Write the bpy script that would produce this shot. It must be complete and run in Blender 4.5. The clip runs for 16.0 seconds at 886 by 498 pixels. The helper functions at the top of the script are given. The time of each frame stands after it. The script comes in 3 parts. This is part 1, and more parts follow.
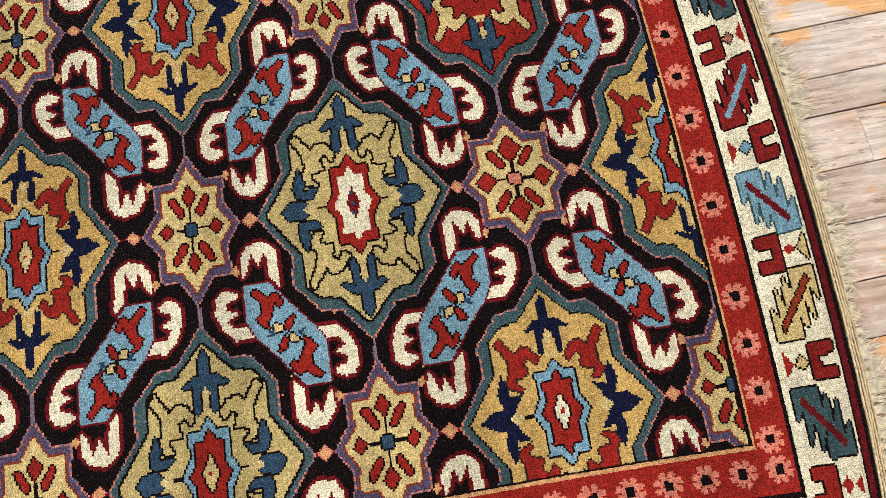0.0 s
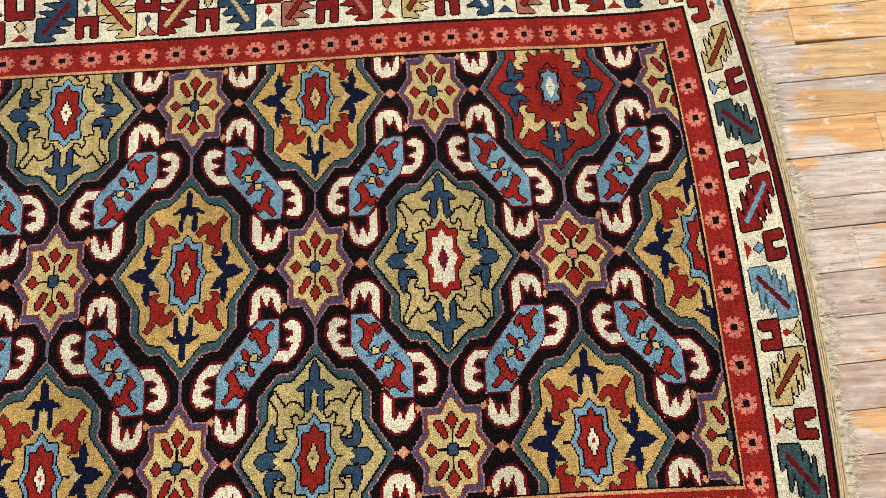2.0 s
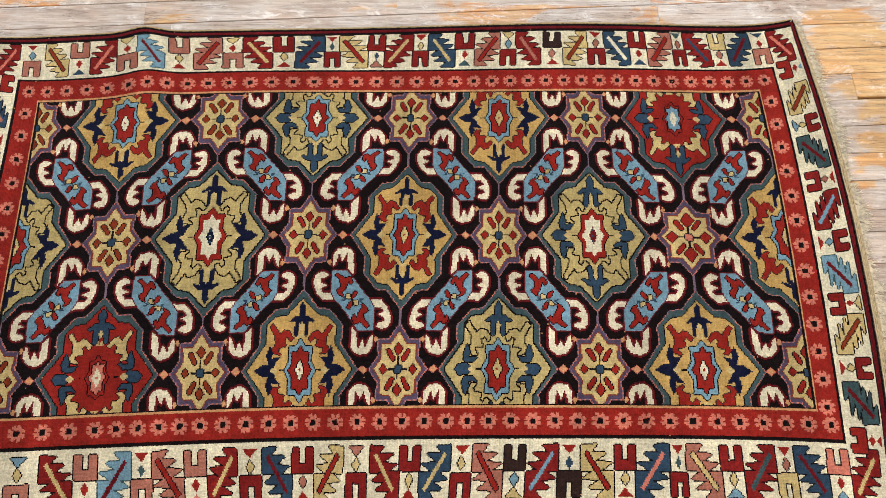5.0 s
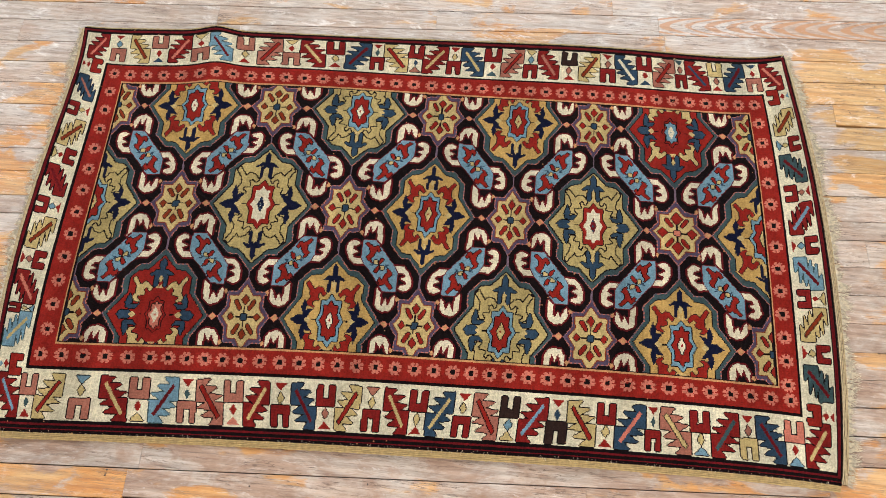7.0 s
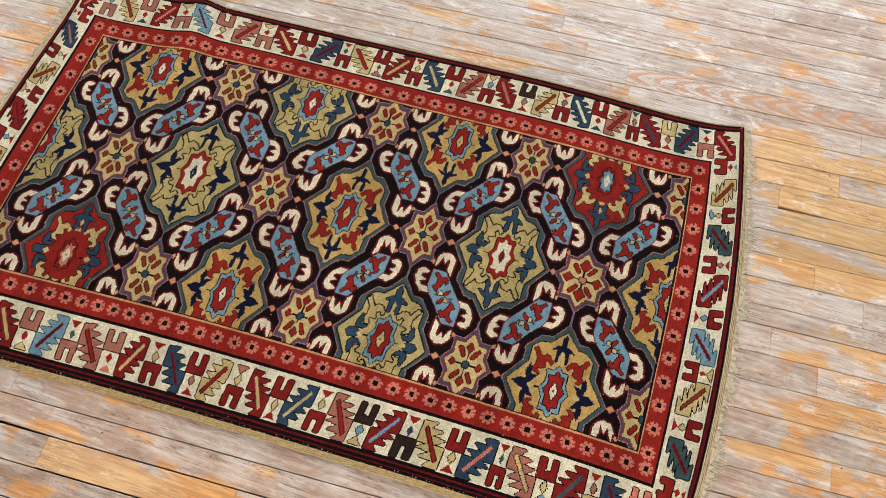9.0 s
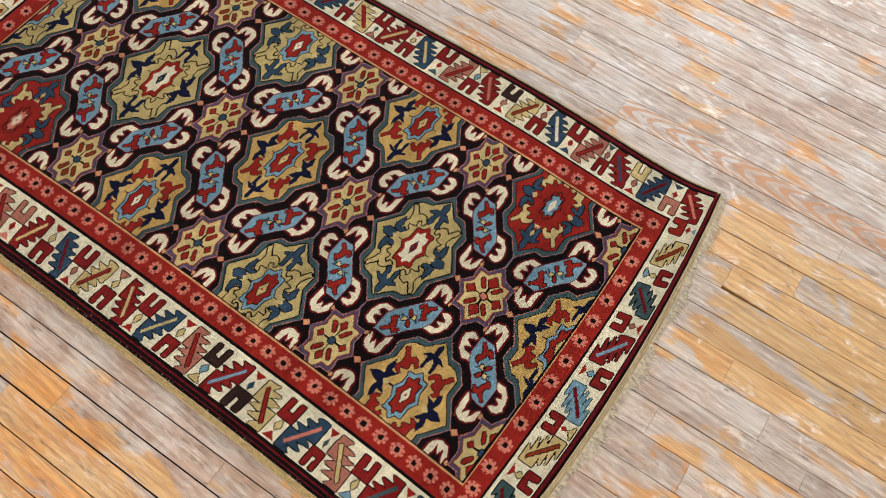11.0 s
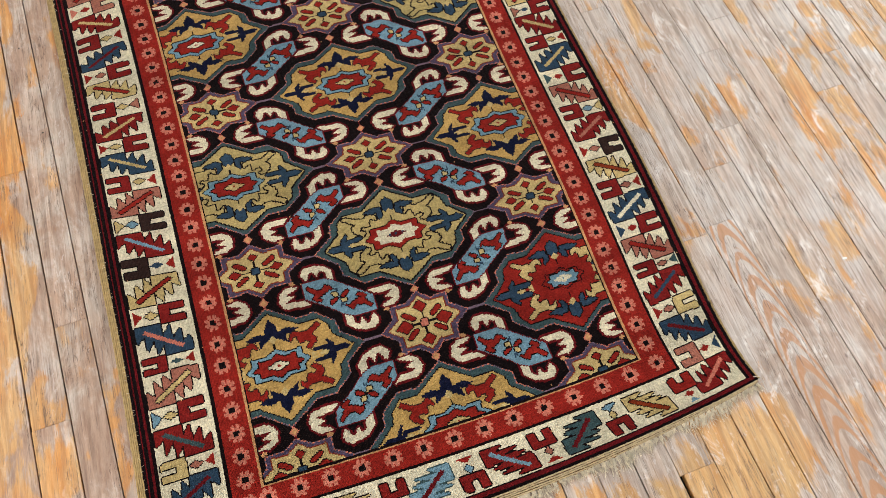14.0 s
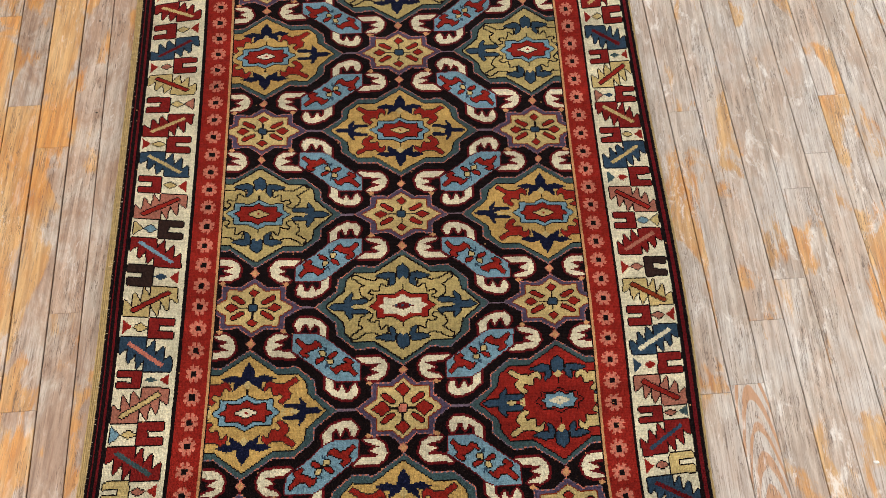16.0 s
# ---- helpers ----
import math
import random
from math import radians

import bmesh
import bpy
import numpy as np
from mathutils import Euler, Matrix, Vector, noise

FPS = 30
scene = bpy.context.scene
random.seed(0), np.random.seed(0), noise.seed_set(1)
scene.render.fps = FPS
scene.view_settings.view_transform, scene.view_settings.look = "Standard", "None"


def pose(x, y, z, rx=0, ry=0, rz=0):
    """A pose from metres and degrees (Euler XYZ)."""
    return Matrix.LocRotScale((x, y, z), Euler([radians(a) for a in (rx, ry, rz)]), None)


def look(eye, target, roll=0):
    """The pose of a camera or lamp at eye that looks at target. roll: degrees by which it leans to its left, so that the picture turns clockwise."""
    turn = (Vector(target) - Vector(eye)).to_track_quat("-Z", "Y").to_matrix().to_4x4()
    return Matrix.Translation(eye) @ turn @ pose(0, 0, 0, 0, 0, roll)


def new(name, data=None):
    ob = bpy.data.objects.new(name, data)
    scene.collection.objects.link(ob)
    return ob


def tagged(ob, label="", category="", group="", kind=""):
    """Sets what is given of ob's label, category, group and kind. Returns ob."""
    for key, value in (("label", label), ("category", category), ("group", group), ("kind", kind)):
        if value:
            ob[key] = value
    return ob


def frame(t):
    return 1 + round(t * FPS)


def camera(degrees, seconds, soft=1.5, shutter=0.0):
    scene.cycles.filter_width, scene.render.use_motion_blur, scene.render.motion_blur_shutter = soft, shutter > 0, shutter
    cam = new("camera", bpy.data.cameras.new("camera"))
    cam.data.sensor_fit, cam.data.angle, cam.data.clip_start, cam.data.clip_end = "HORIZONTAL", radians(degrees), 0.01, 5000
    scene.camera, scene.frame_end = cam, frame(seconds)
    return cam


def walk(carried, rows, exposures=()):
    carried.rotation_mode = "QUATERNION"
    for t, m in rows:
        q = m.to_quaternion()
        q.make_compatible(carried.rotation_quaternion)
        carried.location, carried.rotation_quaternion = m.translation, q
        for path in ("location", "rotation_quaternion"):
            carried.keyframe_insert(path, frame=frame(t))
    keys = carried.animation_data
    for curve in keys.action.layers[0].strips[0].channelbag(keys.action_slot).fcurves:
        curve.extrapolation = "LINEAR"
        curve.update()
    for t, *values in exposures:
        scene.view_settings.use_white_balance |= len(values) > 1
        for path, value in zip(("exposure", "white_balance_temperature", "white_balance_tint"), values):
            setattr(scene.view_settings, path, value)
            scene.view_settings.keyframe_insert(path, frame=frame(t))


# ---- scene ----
cam = camera(55.7, 16.0, 0.75)
PATH = [
    (0, (0.512, -0.3422, 1.1076), (0.5895, 0.1149, -0.838), 0.52),
    (0.5, (0.4773, -0.344, 1.1777), (0.5563, 0.1622, -0.7555), 1.44),
    (1, (0.4451, -0.3585, 1.246), (0.5192, 0.1951, -0.6744), 2.01),
    (1.5, (0.4474, -0.3779, 1.3183), (0.4891, 0.1987, -0.5964), 0.15),
    (2, (0.4316, -0.4194, 1.3993), (0.451, 0.1794, -0.509), -0.88),
    (2.5, (0.3994, -0.4554, 1.4751), (0.4054, 0.1639, -0.4267), -1.07),
    (3, (0.3333, -0.5226, 1.541), (0.324, 0.1307, -0.3492), -1.49),
    (3.5, (0.2715, -0.6073, 1.6203), (0.249, 0.0817, -0.2572), -1.79),
    (4, (0.2141, -0.6901, 1.673), (0.1753, 0.0328, -0.1915), -2.44),
    (4.5, (0.1677, -0.7437, 1.7475), (0.1234, 0.0102, -0.1043), -2.43),
    (5, (0.1441, -0.812, 1.8182), (0.0917, -0.0285, -0.0212), -2.60),
    (5.2, (0.1379, -0.8437, 1.8417), (0.0818, -0.048, 0.0077), -2.63),
    (7.3, (0.2006, -1.1017, 2.0183), (0.0676, -0.2074, 0.2342), -1.38),
    (7.5, (0.2372, -1.1014, 2.0259), (0.0891, -0.2016, 0.2459), -1.20),
    (8, (0.3668, -1.0849, 2.0457), (0.174, -0.1809, 0.2722), -0.86),
    (8.5, (0.4992, -1.0621, 2.043), (0.2564, -0.1673, 0.2709), -0.52),
    (9, (0.6254, -1.0266, 2.0128), (0.3283, -0.1451, 0.2423), -0.17),
    (9.5, (0.7889, -0.9852, 1.9919), (0.4366, -0.1226, 0.2222), 0.27),
    (9.7, (0.8538, -0.9696, 1.9876), (0.4796, -0.1171, 0.2174), 0.50),
    (11.8, (1.134, -0.5948, 1.857), (0.4837, 0.0397, 0.0754), 2.07),
    (12, (1.1464, -0.5603, 1.8327), (0.4645, 0.0457, 0.053), 2.10),
    (12.5, (1.2095, -0.4582, 1.7966), (0.4642, 0.066, 0.0163), 2.10),
    (13, (1.2862, -0.3408, 1.7689), (0.4922, 0.104, -0.012), 2.21),
    (13.5, (1.3246, -0.2653, 1.7282), (0.4988, 0.1025, -0.0558), 2.25),
    (14, (1.304, -0.1932, 1.6913), (0.4636, 0.1069, -0.0985), 2.53),
    (14.5, (1.2467, -0.105, 1.6718), (0.407, 0.1261, -0.1286), 2.43),
    (15, (1.1844, -0.0519, 1.6613), (0.3434, 0.1291, -0.1442), 3.00),
    (15.5, (1.1202, -0.0145, 1.6702), (0.2808, 0.1071, -0.1411), 3.00),
    (16, (1.0891, 0.0476, 1.7057), (0.2577, 0.0921, -0.1126), 1.98),
]
walk(cam, [(t, look(eye, target, roll)) for t, eye, target, roll in PATH], exposures=[(0.0, 0.10, 5980, 10), (3.0, 0.04, 6000, 10), (5.2, -0.05, 6040, 10), (9.0, -0.23, 6070, 10), (13.5, -0.32, 6080, 10), (16.0, -0.35, 6320, 10)])


# ---- light ----
def lin(r, g, b):
    """Linear colour from 0-255 display values."""
    return tuple((c / 255 / 12.92) if c <= 10 else ((c / 255 + 0.055) / 1.055) ** 2.4 for c in (r, g, b))


world = bpy.data.worlds.new("daylight")
scene.world = world
world.use_nodes = True
wn = world.node_tree
sky = wn.nodes.new("ShaderNodeTexSky")
sky.sky_type, sky.sun_disc = "NISHITA", False
sky.sun_elevation, sky.sun_rotation = radians(38), radians(120)
wn.links.new(sky.outputs["Color"], wn.nodes["Background"].inputs["Color"])
wn.nodes["Background"].inputs["Strength"].default_value = 0.12

# the room: x0, x1, y0, y1, ceiling height
X0, X1, Y0, Y1, TOP = -3.2, 3.4, -3.0, 3.2, 3.0


def lamp(name, m, size_x, size_y, watts, colour):
    data = bpy.data.lights.new(name, "AREA")
    data.shape, data.size, data.size_y, data.energy, data.color = "RECTANGLE", size_x, size_y, watts, colour
    ob = new(name, data)
    ob.matrix_world = m
    return ob


# area lamps at unseen wall openings; the south one is an invented fill
lamp("opening_fill_light", look((X0 + 0.02, 0.9, 1.65), (0.6, 0.3, 0.0)), 2.6, 1.7, 62, (0.94, 0.97, 1.0))
lamp("opening_fill_light", look((0.7, Y1 - 0.02, 1.65), (0.7, 0.0, 0.0)), 3.0, 1.7, 104, (0.92, 0.97, 1.0))
lamp("opening_fill_light", look((1.4, Y0 + 0.02, 1.65), (1.4, 0.0, 0.0)), 2.8, 1.7, 108, (1.0, 0.97, 0.93))


# ---- materials ----
class Nodes:
    """A small builder of node materials."""

    def __init__(self, name, rough=0.8):
        self.mat = bpy.data.materials.new(name)
        self.mat.use_nodes = True
        self.tree = self.mat.node_tree
        self.bsdf = self.tree.nodes["Principled BSDF"]
        self.bsdf.inputs["Roughness"].default_value = rough

    def put(self, socket, value):
        if isinstance(value, bpy.types.NodeSocket):
            self.tree.links.new(value, socket)
        elif isinstance(value, tuple) and len(value) == 3 and socket.type == "RGBA":
            socket.default_value = (*value, 1)
        else:
            socket.default_value = value

    def place(self, scale=(1, 1, 1), offset=None):
        geo = self.tree.nodes.new("ShaderNodeNewGeometry")
        mapping = self.tree.nodes.new("ShaderNodeMapping")
        self.tree.links.new(geo.outputs["Position"], mapping.inputs["Vector"])
        mapping.inputs["Scale"].default_value = scale
        if offset is not None:
            self.put(mapping.inputs["Location"], offset)
        return mapping.outputs["Vector"]

    def noise(self, vector, scale, detail=3.0, rough=0.55, distortion=0.0):
        n = self.tree.nodes.new("ShaderNodeTexNoise")
        self.tree.links.new(vector, n.inputs["Vector"])
        for key, value in (("Scale", scale), ("Detail", detail), ("Roughness", rough), ("Distortion", distortion)):
            n.inputs[key].default_value = value
        return n.outputs["Fac"]

    def cells(self, vector, scale):
        n = self.tree.nodes.new("ShaderNodeTexVoronoi")
        self.tree.links.new(vector, n.inputs["Vector"])
        n.inputs["Scale"].default_value = scale
        return n

    def wave(self, vector, scale, distortion, detail=2.0, detail_scale=1.0, direction="X"):
        n = self.tree.nodes.new("ShaderNodeTexWave")
        n.bands_direction = direction
        self.tree.links.new(vector, n.inputs["Vector"])
        for key, value in (("Scale", scale), ("Distortion", distortion), ("Detail", detail), ("Detail Scale", detail_scale)):
            n.inputs[key].default_value = value
        return n.outputs["Fac"]

    def maths(self, op, a, b=0.0, c=0.0):
        n = self.tree.nodes.new("ShaderNodeMath")
        n.operation = op
        for socket, value in zip(n.inputs, (a, b, c)):
            self.put(socket, value)
        return n.outputs[0]

    def ramp(self, value, low, high, out_low=0.0, out_high=1.0):
        n = self.tree.nodes.new("ShaderNodeMapRange")
        n.interpolation_type = "SMOOTHSTEP"
        for key, v in (("Value", value), ("From Min", low), ("From Max", high), ("To Min", out_low), ("To Max", out_high)):
            self.put(n.inputs[key], v)
        return n.outputs["Result"]

    def mix(self, fac, a, b, blend="MIX"):
        n = self.tree.nodes.new("ShaderNodeMix")
        n.data_type, n.blend_type = "RGBA", blend
        self.put(n.inputs["Factor"], fac)
        self.put([s for s in n.inputs if s.name == "A" and s.type == "RGBA"][0], a)
        self.put([s for s in n.inputs if s.name == "B" and s.type == "RGBA"][0], b)
        return [s for s in n.outputs if s.type == "RGBA"][0]

    def shade(self, colour, value):
        """colour, made lighter or darker by the factor value."""
        n = self.tree.nodes.new("ShaderNodeHueSaturation")
        self.put(n.inputs["Color"], colour)
        self.put(n.inputs["Value"], value)
        return n.outputs["Color"]

    def bump(self, height, strength, distance, normal=None):
        n = self.tree.nodes.new("ShaderNodeBump")
        n.inputs["Strength"].default_value, n.inputs["Distance"].default_value = strength, distance
        self.put(n.inputs["Height"], height)
        if normal is not None:
            self.tree.links.new(normal, n.inputs["Normal"])
        return n.outputs["Normal"]

    def done(self, colour=None, normal=None, rough=None):
        if colour is not None:
            self.put(self.bsdf.inputs["Base Color"], colour)
        if normal is not None:
            self.put(self.bsdf.inputs["Normal"], normal)
        if rough is not None:
            self.put(self.bsdf.inputs["Roughness"], rough)
        return self.mat


def wool(name, colour, abrash=0.16):
    """Knotted pile: every tuft a little different, bands of dye, ribs of the wefts."""
    n = Nodes(name, 0.92)
    n.bsdf.inputs["Specular IOR Level"].default_value = 0.04
    n.bsdf.inputs["Sheen Weight"].default_value = 0.012
    n.bsdf.inputs["Sheen Roughness"].default_value = 0.5
    at = n.place()
    tuft = n.cells(at, 330)
    grey = n.tree.nodes.new("ShaderNodeSeparateColor")
    n.tree.links.new(tuft.outputs["Color"], grey.inputs["Color"])
    v = n.ramp(grey.outputs[0], 0, 1, 0.82, 1.12)
    v = n.maths("MULTIPLY", v, n.ramp(n.noise(n.place((9, 1.6, 1)), 1.0, 2), 0.3, 0.7, 1 - abrash, 1 + abrash))
    v = n.maths("MULTIPLY", v, n.ramp(n.noise(at, 26, 4), 0.3, 0.7, 0.9, 1.1))
    rib = n.wave(at, 95, 2.4, 3, 1.4)
    rib = n.maths("ADD", n.maths("MULTIPLY", rib, 0.6), n.maths("MULTIPLY", n.wave(at, 112, 2.4, 3, 1.4, "Y"), 0.7))
    v = n.maths("MULTIPLY", v, n.ramp(rib, 0.2, 0.9, 0.95, 1.03))
    v = n.maths("MULTIPLY", v, n.ramp(n.noise(n.place((30, 420, 1)), 1.0, 3, 0.6), 0.3, 0.7, 0.91, 1.09))
    v = n.maths("MULTIPLY", v, n.ramp(n.noise(n.place((300, 22, 1)), 1.0, 3, 0.6), 0.3, 0.7, 0.90, 1.10))
    height = n.maths("ADD", n.maths("MULTIPLY", rib, 0.7), n.maths("MULTIPLY", tuft.outputs["Distance"], -0.9))
    height = n.maths("ADD", height, n.maths("MULTIPLY", n.noise(at, 900, 2), 0.5))
    return n.done(n.shade(colour, v), n.bump(height, 1.0, 0.0018))


YARNS = {
    "black": (18, 10, 10), "cream": (210, 199, 168), "red": (133, 32, 24), "pink": (188, 110, 90),
    "gold": (178, 144, 82), "olive": (170, 150, 96), "sky": (109, 140, 153), "blue": (44, 63, 80),
    "navy": (17, 20, 42), "teal": (57, 76, 77), "purple": (76, 64, 84), "maroon": (94, 18, 22),
    "tan": (188, 138, 92), "brown": (48, 32, 27), "mauve": (112, 92, 104), "lemon": (185, 162, 107),
    "crimson": (116, 27, 24), "rust": (122, 46, 22), "rose": (156, 98, 80),
}
YARN = {key: n for n, key in enumerate(YARNS)}
WOOL = [wool("wool_" + key, lin(*c)) for key, c in YARNS.items()]


def cotton(name, colour, rib, way="DIAGONAL"):
    n = Nodes(name, 0.95)
    at = n.place()
    v = n.ramp(n.noise(at, 120, 3), 0.3, 0.7, 0.78, 1.15)
    h = n.maths("ADD", n.wave(at, rib, 0.8 if way == "X" else 2.0, 2, 3, way), n.noise(at, 700, 2))
    return n.done(n.shade(colour, v), n.bump(h, 0.5, 0.001))


FLATWEAVE = cotton("flatweave", lin(112, 84, 54), 160)
END_CORD = cotton("end_cord_cotton", lin(196, 174, 134), 180, "Y")
FRINGE = cotton("fringe_cotton", lin(226, 214, 188), 220)
SELVEDGE = cotton("selvedge_wool", lin(172, 146, 96), 130)
JUTE = cotton("foundation_cotton", lin(150, 130, 96), 160)


def old_wood(name, figured):
    """Pine strip floor: grey bare wood, remains of orange varnish, grain, figure, and scuffs with some painted sheen.
    """
    n = Nodes(name, 0.55)
    info = n.tree.nodes.new("ShaderNodeObjectInfo")
    island = n.tree.nodes.new("ShaderNodeNewGeometry")
    rnd = n.maths("FRACT", n.maths("ADD", info.outputs["Random"], island.outputs["Random Per Island"]))
    shift = n.tree.nodes.new("ShaderNodeCombineXYZ")
    n.put(shift.inputs[0], n.maths("MULTIPLY", rnd, 37.0))
    n.put(shift.inputs[1], n.maths("MULTIPLY", rnd, 3.1))
    n.put(shift.inputs[2], n.maths("MULTIPLY", rnd, 11.0))
    off = shift.outputs[0]
    long = n.place((1, 1, 1), off)
    fine = n.noise(n.place((13, 340, 40), off), 1.0, 5, 0.72)
    streak = n.noise(n.place((8, 85, 10), off), 1.0, 6, 0.72, 0.5)
    figure = n.wave(n.place((2.6, 17, 3), off), 0.9, 2.6, 3, 0.9, "Y")
    blot = n.noise(n.place((5, 11, 2), off), 1.0, 6, 0.58, 0.5)
    wide = n.noise(n.place(), 2.1, 4, 0.6)
    tone = n.noise(n.place((6, 15, 2), off), 1.0, 5, 0.68, 0.4)
    hue = n.noise(n.place((4, 9, 2), off), 1.0, 3, 0.6)
    xyz = n.tree.nodes.new("ShaderNodeSeparateXYZ")
    n.put(xyz.inputs[0], n.place())
    if figured:
        # cathedral grain: nested tongues along the board, their tips all one way
        across = n.maths("SUBTRACT", xyz.outputs[1], n.maths("MULTIPLY_ADD", xyz.outputs[0], 0.058, 0.684))
        ring_at = n.tree.nodes.new("ShaderNodeCombineXYZ")
        n.put(ring_at.inputs[0], n.maths("SUBTRACT", xyz.outputs[0], n.maths("MULTIPLY", n.maths("MULTIPLY", across, across), 85.0)))
        n.put(ring_at.inputs[1], n.maths("MULTIPLY", across, 0.6))
        figure = n.wave(ring_at.outputs[0], 4.6, 2.2, 3, 9.0)
    grey = n.mix(n.ramp(streak, 0.36, 0.64), lin(170, 154, 139), lin(207, 193, 178))
    grey = n.mix(n.maths("MULTIPLY", n.ramp(tone, 0.45, 0.66), 0.55), grey, lin(194, 164, 140))
    pale = n.maths("MULTIPLY", n.ramp(n.noise(n.place((3, 5, 1)), 1.3, 4, 0.65), 0.45, 0.62), n.ramp(xyz.outputs[1], 0.4, 0.8, 0.35, 0.75))
    grey = n.mix(pale, grey, n.mix(n.ramp(fine, 0.4, 0.6), lin(222, 216, 208), lin(186, 177, 168)))
    varnish = n.mix(n.ramp(streak, 0.34, 0.66), lin(186, 138, 82), lin(214, 172, 114))
    varnish = n.mix(n.ramp(hue, 0.4, 0.62), varnish, n.mix(n.ramp(streak, 0.34, 0.66), lin(190, 122, 52), lin(216, 156, 80)))
    # the finish has survived off the trodden side of the room
    kept = n.maths("ADD", n.ramp(xyz.outputs[0], 0.95, 1.15, 0.0, 0.04), n.ramp(xyz.outputs[1], -0.86, -0.68, 0.10, 0.0))
    spared = n.maths("MULTIPLY", n.ramp(xyz.outputs[1], 0.12, 0.3, 0.0, 1.0), n.ramp(xyz.outputs[1], 0.6, 0.72, 1.0, 0.0))
    kept = n.maths("ADD", kept, n.maths("MULTIPLY", n.maths("MULTIPLY", spared, n.ramp(xyz.outputs[0], 0.95, 1.2)), 0.13))
    strip = n.maths("MULTIPLY", n.ramp(xyz.outputs[1], 0.585, 0.60, 0.0, 1.0), n.ramp(xyz.outputs[1], 0.675, 0.69, 1.0, 0.0))
    strip = n.maths("MULTIPLY", strip, n.maths("MULTIPLY", n.ramp(xyz.outputs[0], 0.05, 0.3), n.ramp(xyz.outputs[0], 0.63, 0.66, 1.0, 0.0)))
    kept = n.maths("ADD", kept, n.maths("MULTIPLY", strip, 0.14))
    bare = n.maths("MULTIPLY", n.ramp(xyz.outputs[0], 0.7, 0.95), n.ramp(xyz.outputs[1], 0.6, 0.7))
    kept = n.maths("SUBTRACT", kept, n.maths("MULTIPLY", bare, 0.09))
    golden = n.mix(n.ramp(streak, 0.34, 0.66), lin(190, 145, 82), lin(212, 175, 114))
    varnish = n.mix(n.maths("MULTIPLY", n.maths("MULTIPLY", spared, n.ramp(xyz.outputs[0], 0.95, 1.2)), 0.8), varnish, golden)
    # darker brown-grey patches, strongest to the south and again in the north-east
    brown_patch = n.ramp(n.noise(n.place((5, 9, 2), off), 1.0, 6, 0.7, 0.6), 0.40, 0.58)
    brown_patch = n.maths("MULTIPLY", brown_patch, n.maths("ADD", n.ramp(xyz.outputs[1], -0.7, 0.6, 0.85, 0.22), n.maths("MULTIPLY", bare, 0.35)))
    grey = n.mix(brown_patch, grey, n.mix(n.ramp(streak, 0.36, 0.64), lin(146, 113, 91), lin(180, 148, 123)))
    level = n.maths("ADD", blot, n.maths("MULTIPLY", n.maths("SUBTRACT", rnd, 0.5), 0.13))
    level = n.maths("ADD", level, n.maths("MULTIPLY", n.maths("SUBTRACT", wide, 0.5), 0.5))
    level = n.maths("ADD", level, n.maths("MULTIPLY", n.maths("SUBTRACT", fine, 0.5), 0.2))
    level = n.maths("ADD", level, kept)
    lane = n.maths("MULTIPLY", n.ramp(xyz.outputs[1], -0.80, -0.76, 0.0, 1.0), n.ramp(xyz.outputs[1], -0.62, -0.55, 1.0, 0.0))
    level = n.maths("SUBTRACT", level, n.maths("MULTIPLY", lane, 0.04))
    if figured:
        level = n.maths("SUBTRACT", level, 0.08)
    colour = n.mix(n.maths("MULTIPLY", n.ramp(level, 0.535, 0.61), 0.9), grey, varnish)
    dark = n.maths("MULTIPLY", n.ramp(fine, 0.56, 0.64), 0.6)
    colour = n.mix(dark, colour, lin(116, 100, 88))
    ring = n.maths("MULTIPLY", n.ramp(figure, 0.45, 0.75), 0.75 if figured else 0.16)
    colour = n.mix(ring, colour, lin(186, 130, 80) if figured else lin(124, 104, 90))
    scuff_sheen = n.ramp(n.noise(n.place((11, 24, 4), off), 1.0, 6, 0.75, 0.5), 0.55, 0.7)
    colour = n.mix(n.maths("MULTIPLY", scuff_sheen, n.ramp(xyz.outputs[1], -0.6, 0.5, 0.25, 0.75)), colour, lin(234, 228, 220))
    # flecks of old paint and fine open checks along the grain
    fleck = n.ramp(n.noise(n.place((34, 120, 4), off), 1.0, 5, 0.7, 0.6), 0.58, 0.64)
    fleck = n.maths("MULTIPLY", fleck, n.ramp(n.noise(n.place((3, 7, 2), off), 1.0, 3, 0.6), 0.46, 0.58))
    colour = n.mix(n.maths("MULTIPLY", fleck, 0.35), colour, lin(232, 226, 218))
    vein = n.maths("ABSOLUTE", n.maths("SUBTRACT", n.noise(n.place((5, 95, 8), off), 1.0, 4, 0.6, 0.3), 0.5))
    check = n.ramp(vein, 0.004, 0.016, 1.0, 0.0)
    check = n.maths("MULTIPLY", check, n.ramp(n.noise(n.place((6, 16, 3), off), 1.0, 3, 0.6), 0.48, 0.57))
    colour = n.mix(n.maths("MULTIPLY", check, 0.75), colour, lin(92, 72, 58))
    spot = n.cells(n.place((1, 2.2, 1), off), 6.5)
    hole = n.ramp(spot.outputs["Distance"], 0.02, 0.06, 0.6, 0.0)
    colour = n.mix(hole, colour, lin(84, 68, 60))
    stain = n.ramp(n.noise(n.place((3, 11, 1), off), 1.0, 6, 0.72, 1.0), 0.64, 0.78)
    colour = n.mix(n.maths("MULTIPLY", stain, 0.6), colour, lin(102, 88, 79))
    colour = n.shade(colour, n.ramp(rnd, 0, 1, 0.90, 1.08))
